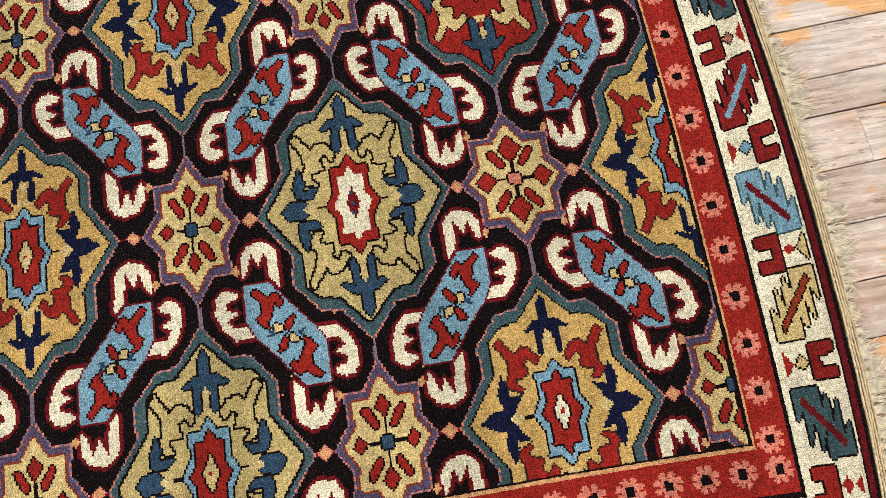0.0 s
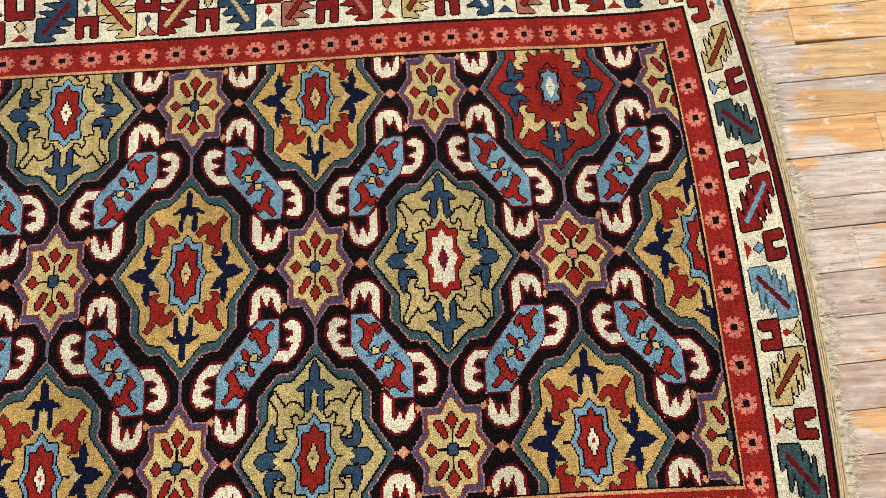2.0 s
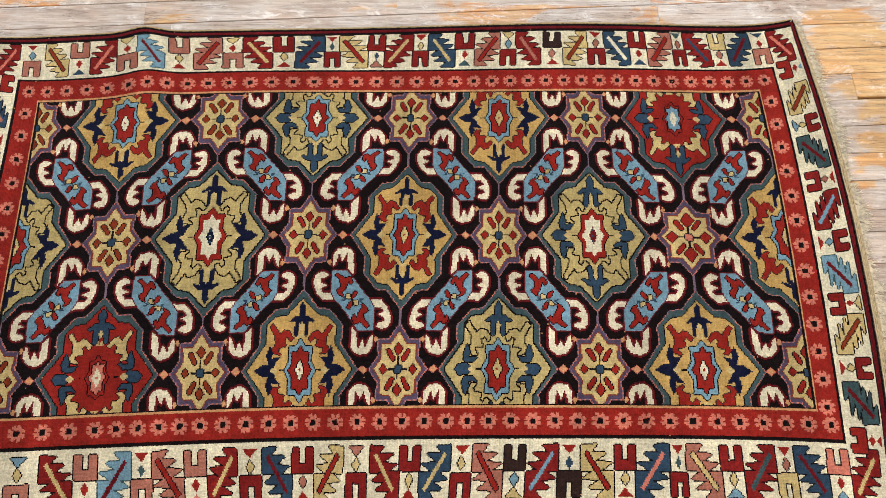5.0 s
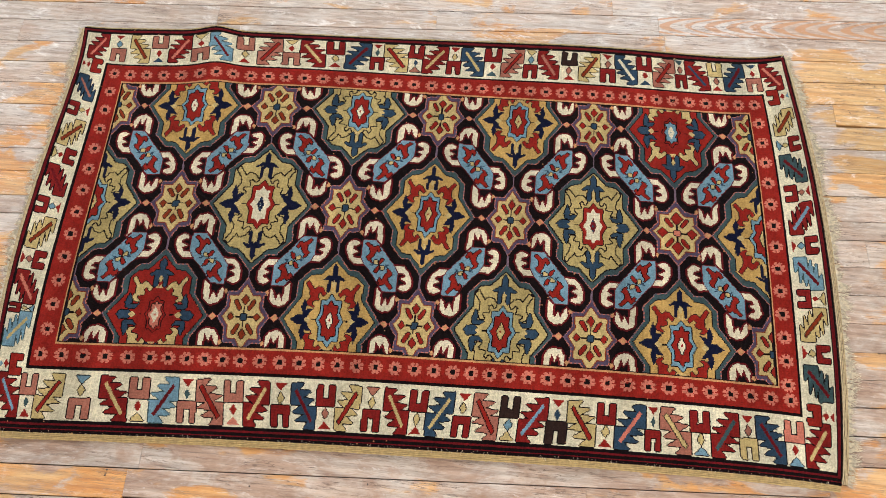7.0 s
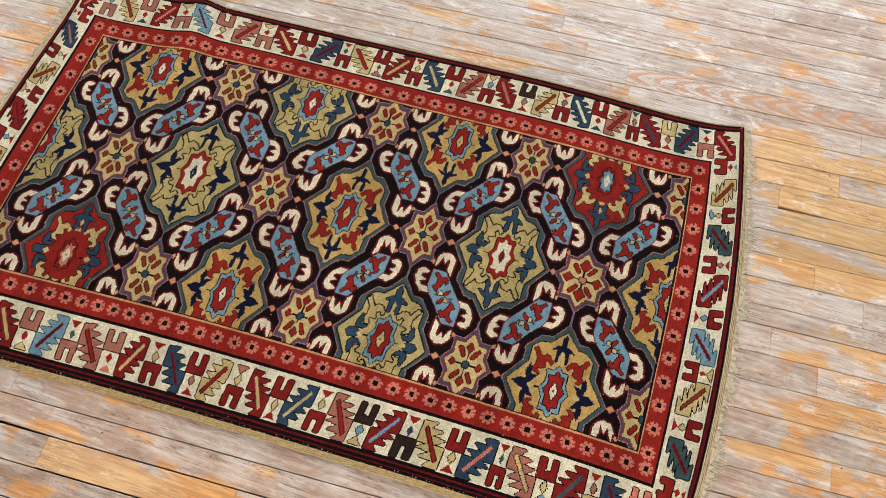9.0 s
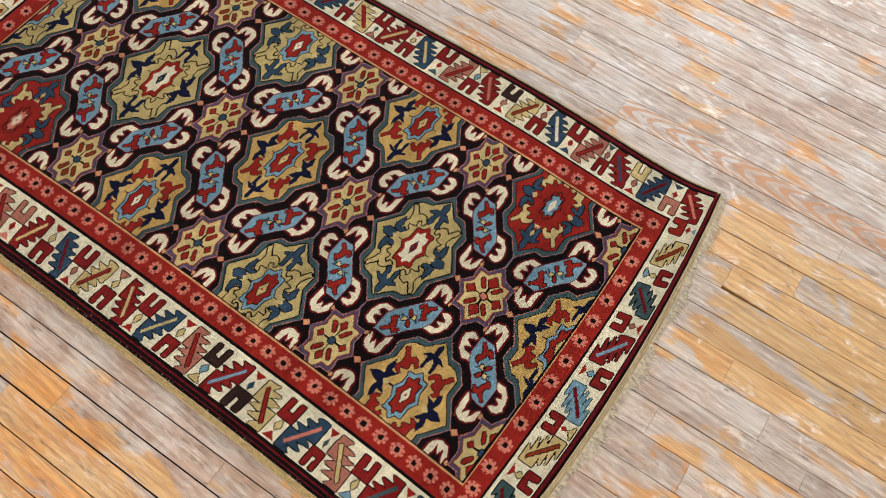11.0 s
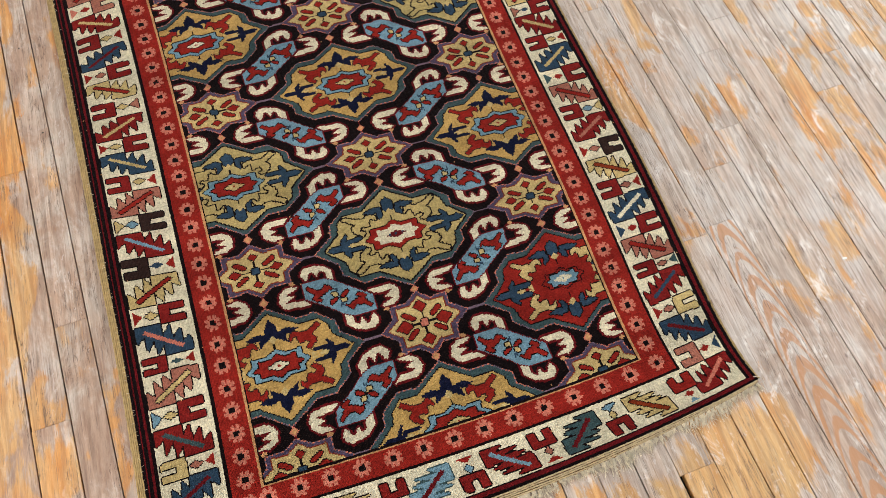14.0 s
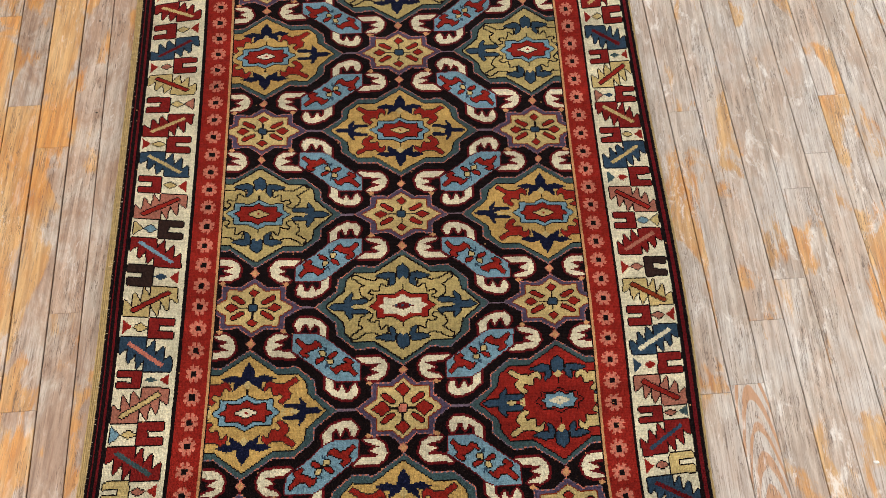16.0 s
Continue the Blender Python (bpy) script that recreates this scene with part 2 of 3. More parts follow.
    h = n.maths("ADD", n.maths("MULTIPLY", fine, -0.9), n.maths("MULTIPLY", n.noise(long, 60, 3), 0.4))
    h = n.maths("ADD", h, n.maths("MULTIPLY", blot, 0.5))
    h = n.maths("ADD", h, n.maths("MULTIPLY", check, -0.8))
    return n.done(colour, n.bump(h, 0.5, 0.0014), n.ramp(blot, 0.3, 0.7, 0.66, 0.48))


WOOD, FIGURED_WOOD = old_wood("worn_wood", False), old_wood("figured_worn_wood", True)


def plain(name, colour, rough=0.85, scale=30, amount=0.08):
    n = Nodes(name, rough)
    at = n.place()
    v = n.ramp(n.noise(at, scale, 4), 0.3, 0.7, 1 - amount, 1 + amount)
    v = n.maths("MULTIPLY", v, n.ramp(n.noise(at, 1.3, 2), 0.3, 0.7, 0.94, 1.06))
    return n.done(n.shade(colour, v), n.bump(n.noise(at, 160, 3), 0.2, 0.001))


SUBFLOOR = plain("dark_subfloor", lin(34, 27, 24), 0.95, 40, 0.3)
PAINT = plain("wall_paint", lin(226, 220, 210))
CEILING_PAINT = plain("ceiling_paint", lin(236, 233, 226))
TRIM = plain("white_trim", lin(228, 224, 216), 0.5)


# ---- building blocks ----
def mesh_of(name, verts, faces, material):
    me = bpy.data.meshes.new(name)
    me.from_pydata(verts, [], faces)
    me.materials.append(material)
    me.update()
    return me


def part(name, bm, material, parent, label=""):
    """Links a bmesh as one mesh object under a thing or a part."""
    me = bpy.data.meshes.new(name)
    bm.to_mesh(me)
    bm.free()
    me.materials.append(material)
    ob = new(name, me)
    ob.parent = parent
    return tagged(ob, label)


def box(x0, x1, y0, y1, z0, z1, bevel=0.0):
    bm = bmesh.new()
    bmesh.ops.create_cube(bm, size=1.0)
    bmesh.ops.scale(bm, vec=(x1 - x0, y1 - y0, z1 - z0), verts=bm.verts)
    bmesh.ops.translate(bm, vec=((x0 + x1) / 2, (y0 + y1) / 2, (z0 + z1) / 2), verts=bm.verts)
    if bevel:
        bmesh.ops.bevel(bm, geom=bm.edges[:], offset=bevel, segments=2, affect="EDGES")
    return bm


def solid(name, bm, material, label, category, kind="structure"):
    me = bpy.data.meshes.new(name)
    bm.to_mesh(me)
    bm.free()
    me.materials.append(material)
    return tagged(new(name, me), label, category, kind=kind)


# ---- unseen room shell round the rug ----
def wall_with_opening(name, along_x, c0, c1, a0, a1, w0, w1, z0, z1):
    """A wall between a0 and a1, from c0 to c1 thick, with an opening from w0 to w1 and z0 to z1."""
    bm = bmesh.new()
    for p0, p1, q0, q1 in ((a0, w0, 0, TOP), (w1, a1, 0, TOP), (w0, w1, 0, z0), (w0, w1, z1, TOP)):
        b = box(p0, p1, c0, c1, q0, q1) if along_x else box(c0, c1, p0, p1, q0, q1)
        me = bpy.data.meshes.new("piece")
        b.to_mesh(me)
        b.free()
        bm.from_mesh(me)
        bpy.data.meshes.remove(me)
    return solid(name, bm, PAINT, "unseen plain off-white plaster wall with an added light opening", "wall")


wall_with_opening("wall_west", False, X0 - 0.2, X0, Y0, Y1, -0.5, 2.3, 0.75, 2.55)
wall_with_opening("wall_north", True, Y1, Y1 + 0.2, X0 - 0.2, X1 + 0.2, -0.9, 2.3, 0.75, 2.55)
wall_with_opening("wall_south", True, Y0 - 0.2, Y0, X0 - 0.2, X1 + 0.2, -0.1, 2.9, 0.75, 2.55)
solid("wall_east", box(X1, X1 + 0.2, Y0, Y1, 0, TOP), PAINT, "unseen plain off-white plaster wall, added to enclose the room", "wall")
solid("ceiling", box(X0 - 0.2, X1 + 0.2, Y0 - 0.2, Y1 + 0.2, TOP, TOP + 0.15), CEILING_PAINT, "unseen flat white ceiling, added to bounce light", "ceiling")


# ---- the rug ----
KNOT = 0.0027
U0, U1, V0, V1 = -1.053, 1.043, -0.638, 0.613  # the pile's edges before the rug is laid
FIELD_U, FIELD_V = 0.887, 0.404
LAT_U, LAT_V = 0.2205, 0.322  # the pattern's lattice
NU, NV = round((U1 - U0) / KNOT), round((V1 - V0) / KNOT)
GU = U0 + (np.arange(NU) + 0.5) * KNOT
GV = V0 + (np.arange(NV) + 0.5) * KNOT
knots = np.zeros((NV, NU), np.int16)
clip = [U0, U1, V0, V1]
owner = np.zeros((NV, NU), np.int32)  # which motif a knot belongs to; 0: the ground
motifs = [("", "")]
drawn = [0]
hand = np.random.default_rng(21)  # no two motifs are knotted quite alike


def begin(name="", label=""):
    """What is drawn from now on belongs to a new motif, or, with no name, to the ground."""
    if name:
        motifs.append((name, label))
    drawn[0] = len(motifs) - 1 if name else 0


def smooth(x):
    x = np.clip(x, 0, 1)
    return x * x * (3 - 2 * x)


# warp fitted so the rug's pattern lands right in the camera's view: millimetres, by waves along it and across it
WARP_X = np.array([(-11.9, -33.0, -1.4, -3.7),
                      (14.6, 27.3, -17.8, 7.1),
                      (-7.5, -17.5, -1.4, -2.1),
                      (-7.3, -10.4, -6.9, 0.6),
                      (4.8, 9.5, 1.6, 0.6),
                      (-6.7, 9.1, -5.2, 4.0),
                      (-0.8, -7.5, 0.6, -0.4)])
WARP_Y = np.array([(-16.8, 1.5, -5.1, -6.9),
                      (36.0, 2.0, 4.2, -0.2),
                      (-4.2, 6.5, -5.1, -5.5),
                      (1.0, 4.0, -0.8, -1.7),
                      (6.0, 4.6, -6.0, -3.7),
                      (-0.7, 2.5, 1.9, 0.7),
                      (3.7, 2.9, -1.5, -1.7)])


def laid(u, v):
    """Where a knot of the straight pattern comes to lie on the floor: the rug is wavy, and warped to fit the camera's
    view.
    """
    u, v = np.broadcast_arrays(np.asarray(u, float), np.asarray(v, float))
    x, y = u.copy(), v.copy()
    a, b = np.arccos(np.clip(u / 1.08, -1, 1)), np.arccos(np.clip(v / 0.66, -1, 1))
    for i in range(7):
        for j in range(4):
            bend = np.cos(i * a) * np.cos(j * b) / 1000
            x = x + WARP_X[i, j] * bend
            y = y + WARP_Y[i, j] * bend
    # the pucker near one end of the far side
    y = y + 0.011 * np.exp(-(((u + 0.635) / 0.05) ** 2)) * np.clip((v - 0.3) / 0.15, 0, 1)
    z = 0.006 + 0.010 * np.exp(-(((u + 0.60 + 0.1 * (v - 0.5)) / 0.045) ** 2)) * smooth((v - 0.25) / 0.25)
    z = z + 0.005 * np.exp(-(((u - 0.40) / 0.10) ** 2)) * smooth((-v - 0.45) / 0.15)
    z = z + 0.004 * (1 + np.sin(5.1 * u + 1.0)) * smooth((np.abs(v) - 0.48) / 0.12) * 0.6
    z = z + 0.003 * (1 + np.sin(9.0 * v + 0.4)) * smooth((np.abs(u) - 0.93) / 0.1) * 0.6
    return x, y, z


def spread(mask):
    """The mask, one knot wider all round."""
    grown = mask.copy()
    grown[1:] |= mask[:-1]
    grown[:-1] |= mask[1:]
    grown[:, 1:] |= mask[:, :-1]
    grown[:, :-1] |= mask[:, 1:]
    return grown


def spread_square(mask):
    """The mask, one knot wider all round and at its corners."""
    grown = mask.copy()
    grown[1:] |= mask[:-1]
    grown[:-1] |= mask[1:]
    wide = grown.copy()
    wide[:, 1:] |= grown[:, :-1]
    wide[:, :-1] |= grown[:, 1:]
    return wide


def fill(points, colour, edge=None, dashed=None, width=1, grow=0):
    """Knots inside a polygon (metres on the straight pattern) take a colour; edge: the colour of an outline round it."""
    p = np.asarray(points, float)
    p = p + hand.normal(0, 0.0005, p.shape)
    pad = KNOT * (grow + (0 if edge is None else width) + 0.5)
    a0, a1 = max(p[:, 0].min() - pad, clip[0]), min(p[:, 0].max() + pad, clip[1])
    b0, b1 = max(p[:, 1].min() - pad, clip[2]), min(p[:, 1].max() + pad, clip[3])
    i0, i1 = np.searchsorted(GU, a0), np.searchsorted(GU, a1)
    j0, j1 = np.searchsorted(GV, b0), np.searchsorted(GV, b1)
    if i0 >= i1 or j0 >= j1:
        return
    x, y = np.meshgrid(GU[i0:i1], GV[j0:j1])
    inside = np.zeros(x.shape, bool)
    q = np.roll(p, 1, 0)
    for (xa, ya), (xb, yb) in zip(p, q):
        if ya != yb:
            inside ^= ((ya > y) != (yb > y)) & (x < (xb - xa) * (y - ya) / (yb - ya) + xa)
    for _ in range(grow):
        inside = spread(inside)
    view = knots[j0:j1, i0:i1]
    if edge is not None:
        wide = inside.copy()
        for _ in range(width):
            wide = spread_square(wide) if edge == "black" and colour == "olive" else spread(wide)
        ring = wide & ~inside
        view[ring] = YARN[edge]
        owner[j0:j1, i0:i1][ring] = drawn[0]
        if dashed:
            jj, ii = np.nonzero(ring)
            pick = ((ii + i0) // 2 + (jj + j0) // 2) % 2 == 0
            view[jj[pick], ii[pick]] = YARN[dashed]
    if colour is not None:
        view[inside] = YARN[colour]
        owner[j0:j1, i0:i1][inside] = drawn[0]


def quad_sym(quarter):
    """A shape with two mirror axes from the points of its first quarter, from the top to the right tip."""
    r = [(x, y) for x, y in quarter]
    low = [(x, -y) for x, y in reversed(r[:-1])]
    right = r + low
    left = [(-x, y) for x, y in reversed(right[1:-1])]
    return right + left


MED_OUTER = quad_sym([(0, 1), (0.27, 0.755), (0.47, 0.745), (0.71, 0.54), (0.70, 0.31), (1, 0)])
MED_INNER = quad_sym([(0, 0.885), (0.265, 0.675), (0.455, 0.65), (0.595, 0.55), (0.59, 0.325), (0.91, 0)])
STAR = quad_sym([(0, 0.38), (0.085, 0.29), (0.20, 0.29), (0.19, 0.11), (0.275, 0)])
STAR_MID = quad_sym([(0, 0.295), (0.055, 0.22), (0.14, 0.22), (0.13, 0.08), (0.20, 0)])
CROSS = [(-0.05, 0.62), (-0.20, 0.585), (-0.23, 0.60), (-0.12, 0.665), (-0.05, 0.67), (-0.055, 0.79), (0, 0.85), (0.055, 0.79), (0.05, 0.67),
         (0.12, 0.665), (0.23, 0.60), (0.20, 0.585), (0.12, 0.60), (0.125, 0.43), (0.09, 0.40), (0.055, 0.43), (0.05, 0.57), (-0.05, 0.57),
         (-0.055, 0.43), (-0.09, 0.40), (-0.125, 0.43), (-0.12, 0.60)]
TREFOIL = [(0.81, 0), (0.67, 0.065), (0.56, 0.075), (0.60, 0.18), (0.535, 0.315), (0.475, 0.20), (0.49, 0.15), (0.335, 0.17), (0.42, 0.09), (0.45, 0.03)]
BUD = [(0.74, 0), (0.67, 0.065), (0.52, 0.065), (0.46, 0.025), (0.46, -0.025), (0.52, -0.065), (0.67, -0.065)]
LEAF_SIDE = [(0.50, 0.085), (0.585, 0.10), (0.60, 0.18), (0.535, 0.315), (0.485, 0.21), (0.50, 0.14), (0.345, 0.155), (0.41, 0.09)]
BIRD = [(0.51, 0.585), (0.56, 0.545), (0.46, 0.43), (0.445, 0.32), (0.515, 0.24), (0.455, 0.185), (0.34, 0.175), (0.405, 0.225), (0.40, 0.265),
        (0.265, 0.285), (0.295, 0.37), (0.235, 0.41), (0.165, 0.345), (0.12, 0.39), (0.205, 0.475), (0.30, 0.50), (0.375, 0.445)]


def medallion(i, j, ground, star, mid, heart, cross, bird, sx=1.0, sy=1.0):
    cu, cv = i * LAT_U, j * LAT_V
    a, b = 0.128 * sx, 0.186 * sy

    def put(shape, colour, edge=None, k=1.0, mx=1, my=1, dashed=None, width=1):
        fill([(cu + mx * x * a * k, cv + my * y * b * k) for x, y in shape], colour, edge, dashed, width)

    begin("medallion", f"{ground} star medallion with {star} heart")
    put(MED_OUTER, "teal", "pink", dashed="mauve")
    put(MED_INNER, ground, "black")
    for mx in (1, -1):
        for my in (1, -1):
            if bird:
                put([(0.02 + x * 0.93, 0.03 + y * 0.92) for x, y in BIRD], bird, "black" if bird != "red" else "brown", 1, mx, my)
            else:
                put(BIRD, ground, "black", 1, mx, my)
        if cross == "navy":
            put(TREFOIL + [(x, -y) for x, y in reversed(TREFOIL[1:])], cross, None, 1, mx, 1)
        else:
            for my in (1, -1):
                put(LEAF_SIDE, cross, "black", 1, mx, my)
            put(BUD, cross, "black", 1, mx, 1)
        put([(0.37, 0), (0.44, 0.05), (0.52, 0), (0.44, -0.05)], "lemon", None, 1, mx, 1)
        put([(0.27, 0.008), (0.37, 0.008), (0.37, -0.008), (0.27, -0.008)], "black", None, 1, mx, 1)
    for my in (1, -1):
        put(CROSS, cross, "black" if cross != "navy" else None, 1, 1, my)
        put([(0, 0.60), (0.04, 0.54), (0, 0.47), (-0.04, 0.54)], "lemon", None, 1, 1, my)
        put([(0.07, 0.39), (0.018, 0.46), (0, 0.38), (-0.018, 0.46), (-0.07, 0.39)], "lemon", None, 1, 1, my)
    small = 0.70 if star == ground else 1.0
    put(STAR, star, "black", small)
    put(STAR_MID, mid, "black" if star != "red" or small < 1 else None, small)
    put([(0, 0.13), (0.075, 0), (0, -0.13), (-0.075, 0)], heart, "black" if mid == "red" else None)
    put([(0, 0.022), (0.02, 0), (0, -0.022), (-0.02, 0)], mid)
    if mid == "cream":
        for q in (-1, 0, 1):
            put([(-0.022, q * 0.075 - 0.014), (0.022, q * 0.075 - 0.014), (0.022, q * 0.075 + 0.014), (-0.022, q * 0.075 + 0.014)], "blue")
    begin()


FLOWER = quad_sym([(0, 1.04), (0.34, 0.68), (0.74, 0.67), (0.70, 0.30), (1.02, 0)])
PETAL = [(0.16, 0.24), (0.27, 0.22), (0.50, 0.46), (0.50, 0.56), (0.38, 0.55), (0.18, 0.33)]


def flower(i, j, ground, petal, rim, core, big):
    cu, cv = i * LAT_U, j * LAT_V
    a, b = (0.060, 0.077) if big else (0.052, 0.083)

    def put(shape, colour, edge=None, k=1.0, mx=1, my=1, dashed=None):
        fill([(cu + mx * x * a * k, cv + my * y * b * k) for x, y in shape], colour, edge, dashed)

    begin("star_flower", "yellow eight-petalled star flower")
    put(FLOWER, rim, "pink", 1.2, dashed="mauve")
    put(FLOWER, ground, "rust")
    r = 0.25 if big else 0.17
    for s in (1, -1):
        put([(0, s * (0.56 + r)), (r, s * 0.56), (0, s * (0.56 - r)), (-r, s * 0.56)], petal, "black")
        put([(s * (0.64 + r * 0.9), 0), (s * 0.64, r * 0.75), (s * (0.64 - r), 0), (s * 0.64, -r * 0.75)], petal, "black")
        for my in (1, -1):
            put(PETAL, petal, "black", 1, s, my)
        put([(0.03, s * 0.36), (-0.03, s * 0.36), (-0.03, s * 0.1), (0.03, s * 0.1)], "black")
        put([(s * 0.42, 0.025), (s * 0.42, -0.025), (s * 0.1, -0.025), (s * 0.1, 0.025)], "black")
    put([(-0.13, -0.1), (0.13, -0.1), (0.13, 0.1), (-0.13, 0.1)], core, "black")
    begin()


BAR = [(-50, 72), (-15, 71), (16, 29), (42, -3), (51, -20), (50, -71), (17, -71), (-15, -27), (-40, 2), (-50, 22)]
SIDE_CLAW = [(-36, 0), (-65, 0), (-80, 16), (-88, 38), (-88, 56), (-81, 66), (-70, 69), (-57, 62), (-60, 56), (-75, 50), (-74, 42), (-59, 35),
             (-74, 28), (-66, 17), (-41, 16)]
END_CLAW = [(1, -62), (2, -111), (9, -122), (22, -129), (41, -124), (51, -108), (50, -81), (44, -87), (35, -114), (28, -94), (17, -116), (14, -76)]
BAR_BIRD = [(-37, 67), (-43, 63), (-29, 46), (-28, 32), (-37, 24), (-31, 13), (-19, 6), (-25, 16), (-19, 23), (-14, 37), (-10, 45), (-5, 36), (0, 43),
            (-6, 55), (-13, 58), (-18, 51)]


def bar(i, j):
    """A cartouche with its four claws between two flowers."""
    cu, cv = (i + 0.5) * LAT_U, (j + 0.5) * LAT_V
    m = 1 if (i + j) % 2 == 0 else -1

    def put(shape, colour, edge=None, s=1, grow=0, width=1):
        fill([(cu + s * m * x / 1000, cv + s * y / 1000) for x, y in shape], colour, edge, None, width, grow)

    for s in (1, -1):
        for claw in (SIDE_CLAW, END_CLAW):
            begin("claw", "cream claw motif")
            put(claw, "cream", "maroon", s, 0, 2)
    begin("cartouche", "light blue cartouche with red birds")
    put(BAR, "sky", "maroon")
    for s in (1, -1):
        put([(x * 0.95 - 1, y * 0.94 + 2) for x, y in BAR_BIRD], "red", "black", s)
        put([(1, 3), (7, 8), (12, 22), (3, 20), (-1, 9)], "red", "black", s)
        put([(-3, 2), (-13, 4), (-14, 14), (-5, 13)], "lemon", "black", s)
        put([(14, -4), (24, -8), (20, -2), (26, 2), (15, 2)], "blue", None, s)
    put([(-2, -2), (2, -2), (2, 2), (-2, 2)], "black")
    begin()


# field
clip[:] = [-FIELD_U, FIELD_U, -FIELD_V, FIELD_V]
for i in range(-5, 5):
    for j in (-2, -1, 0, 1):
        bar(i, j)
for i in range(-4, 5):
    for j in (-1, 0, 1):
        if (i + j) % 2 == 0:
            for s in (1, -1):
                x, y = i * LAT_U, j * LAT_V + s * 0.205
                fill([(x - 0.002, y - 0.03), (x + 0.002, y - 0.03), (x + 0.002, y + 0.03), (x - 0.002, y + 0.03)], "mauve")
                x, y = i * LAT_U + s * 0.14, j * LAT_V
                fill([(x - 0.03, y - 0.002), (x + 0.03, y - 0.002), (x + 0.03, y + 0.002), (x - 0.03, y + 0.002)], "maroon")
GOLD = ("gold", "sky", "red", "lemon", "navy", "red")
for i, j, kinds in (
    (0, 0, GOLD + (0.95, 0.98)), (2, 0, ("olive", "red", "cream", "maroon", "blue", None, 1.02, 1.0)),
    (-2, 0, ("olive", "red", "cream", "navy", "navy", None, 1.04, 1.05)), (4, 0, GOLD), (-4, 0, ("olive", "sky", "red", "lemon", "navy", None)),
    (1, 1, GOLD), (-1, 1, ("olive", "sky", "red", "cream", "blue", None)), (-3, 1, ("gold", "sky", "red", "cream", "navy", "red")),
    (3, 1, ("red", "red", "sky", "cream", "blue", "lemon")), (-3, -1, ("red", "red", "pink", "cream", "blue", "lemon")),
    (-1, -1, ("gold", "sky", "red", "cream", "navy", "red")), (1, -1, ("olive", "sky", "red", "lemon", "blue", None)),
    (3, -1, ("gold", "sky", "red", "cream", "navy", "red")),
):
    medallion(i, j, *kinds)
for i in range(-4, 5):
    for j in (-1, 0, 1):
        if (i + j) % 2:
            flower(i, j, "lemon", "red" if i > -2 else "rust", "purple", "pink" if i == 3 and j == 0 else "blue", i == 3 and j == 0)
        if (i + j) % 2 == 0:
            for s in (1, -1):
                x, y, r = i * LAT_U + s * 0.142, j * LAT_V, 0.008
                fill([(x, y + r), (x + r, y), (x, y - r), (x - r, y)], "tan", "pink")
                for t in (1, -1):
                    x2, y2 = (i + s) * LAT_U - s * 0.053, y + t * 0.069
                    fill([(x2, y2 + r), (x2 + r * 0.7, y2), (x2, y2 - r), (x2 - r * 0.7, y2)], "tan")


# borders: bands one within the other, drawn as frames
def inside_of(u, v, edges):
    """Whether u, v lies within a rectangle: how far it reaches to the west, east, south and north."""
    west, east, south, north = edges
    return (u >= -west) & (u <= east) & (v >= -south) & (v <= north)


def frame_band(inner, outer, colour):
    """The knots between two rectangles take a colour."""
    x, y = np.meshgrid(GU, GV)
    band = inside_of(x, y, outer) & ~inside_of(x, y, inner)
    knots[band] = YARN[colour]
    owner[band] = 0


E_FIELD, E_LINE = (0.887, 0.887, 0.404, 0.402), (0.891, 0.891, 0.408, 0.406)
E_RED, E_DARK = (0.949, 0.937, 0.468, 0.465), (0.956, 0.943, 0.477, 0.472)
E_PALE = (1.038, 1.026, 0.606, 0.589)
clip[:] = [U0, U1, V0, V1]
frame_band((0.884, 0.884, 0.401, 0.399), E_FIELD, "black")
frame_band(E_FIELD, E_LINE, "tan")
frame_band(E_LINE, E_RED, "red")
frame_band(E_RED, E_DARK, "black")
frame_band(E_DARK, E_PALE, "cream")
frame_band(E_PALE, (2, 2, 2, 2), "black")
frame_band((1.042, 1.030, 0.614, 0.597), (1.049, 1.038, 0.618, 0.603), "maroon")
frame_band((9, 9, 0.627, 9), (9, 9, 0.630, 9), "maroon")


def guard_flower(cu, cv):
    begin("guard_flower", "small pink flower")
    for n in range(8):
        a = n * math.pi / 4 + math.pi / 8
        r0, r1, w = 0.0062, 0.0180, 0.0041
        dx, dy = math.cos(a), math.sin(a)
        fill([(cu + dx * r + s * -dy * w, cv + dy * r + s * dx * w) for r, s in ((r0, 1), (r1, 1), (r1, -1), (r0, -1))], "pink")
    fill([(cu - 0.0058, cv - 0.0058), (cu + 0.0058, cv - 0.0058), (cu + 0.0058, cv + 0.0058), (cu - 0.0058, cv + 0.0058)], "black")
    begin()


for n in range(39):
    guard_flower(np.interp(n, (0, 5, 10, 20, 30, 38), (-0.919, -0.661, -0.427, 0.059, 0.532, 0.909)), 0.4335)
    guard_flower(np.interp(n, (0, 5, 10, 20, 30, 38), (-0.923, -0.658, -0.439, 0.065, 0.533, 0.915)), -0.4370)
for n in range(1, 13):
    guard_flower(-0.919, 0.4335 - n * 0.8705 / 13)
for n in range(1, 14):
    guard_flower(0.912, np.interp(n, (0, 5, 10, 13), (0.4335, 0.105, -0.210, -0.398)))

SERRATED = [(0, 0), (0.50, 0), (0.31, 0.15), (0.80, 0.17), (0.45, 0.32), (0.95, 0.35), (0.62, 0.50), (1, 0.50), (1, 1), (0.50, 1), (0.69, 0.85),
            (0.20, 0.83), (0.55, 0.68), (0.05, 0.65), (0.38, 0.50), (0, 0.50)]
LEAVES = "red lemon red sky rose red blue lemon red blue rose red lemon blue rose red blue red".split()


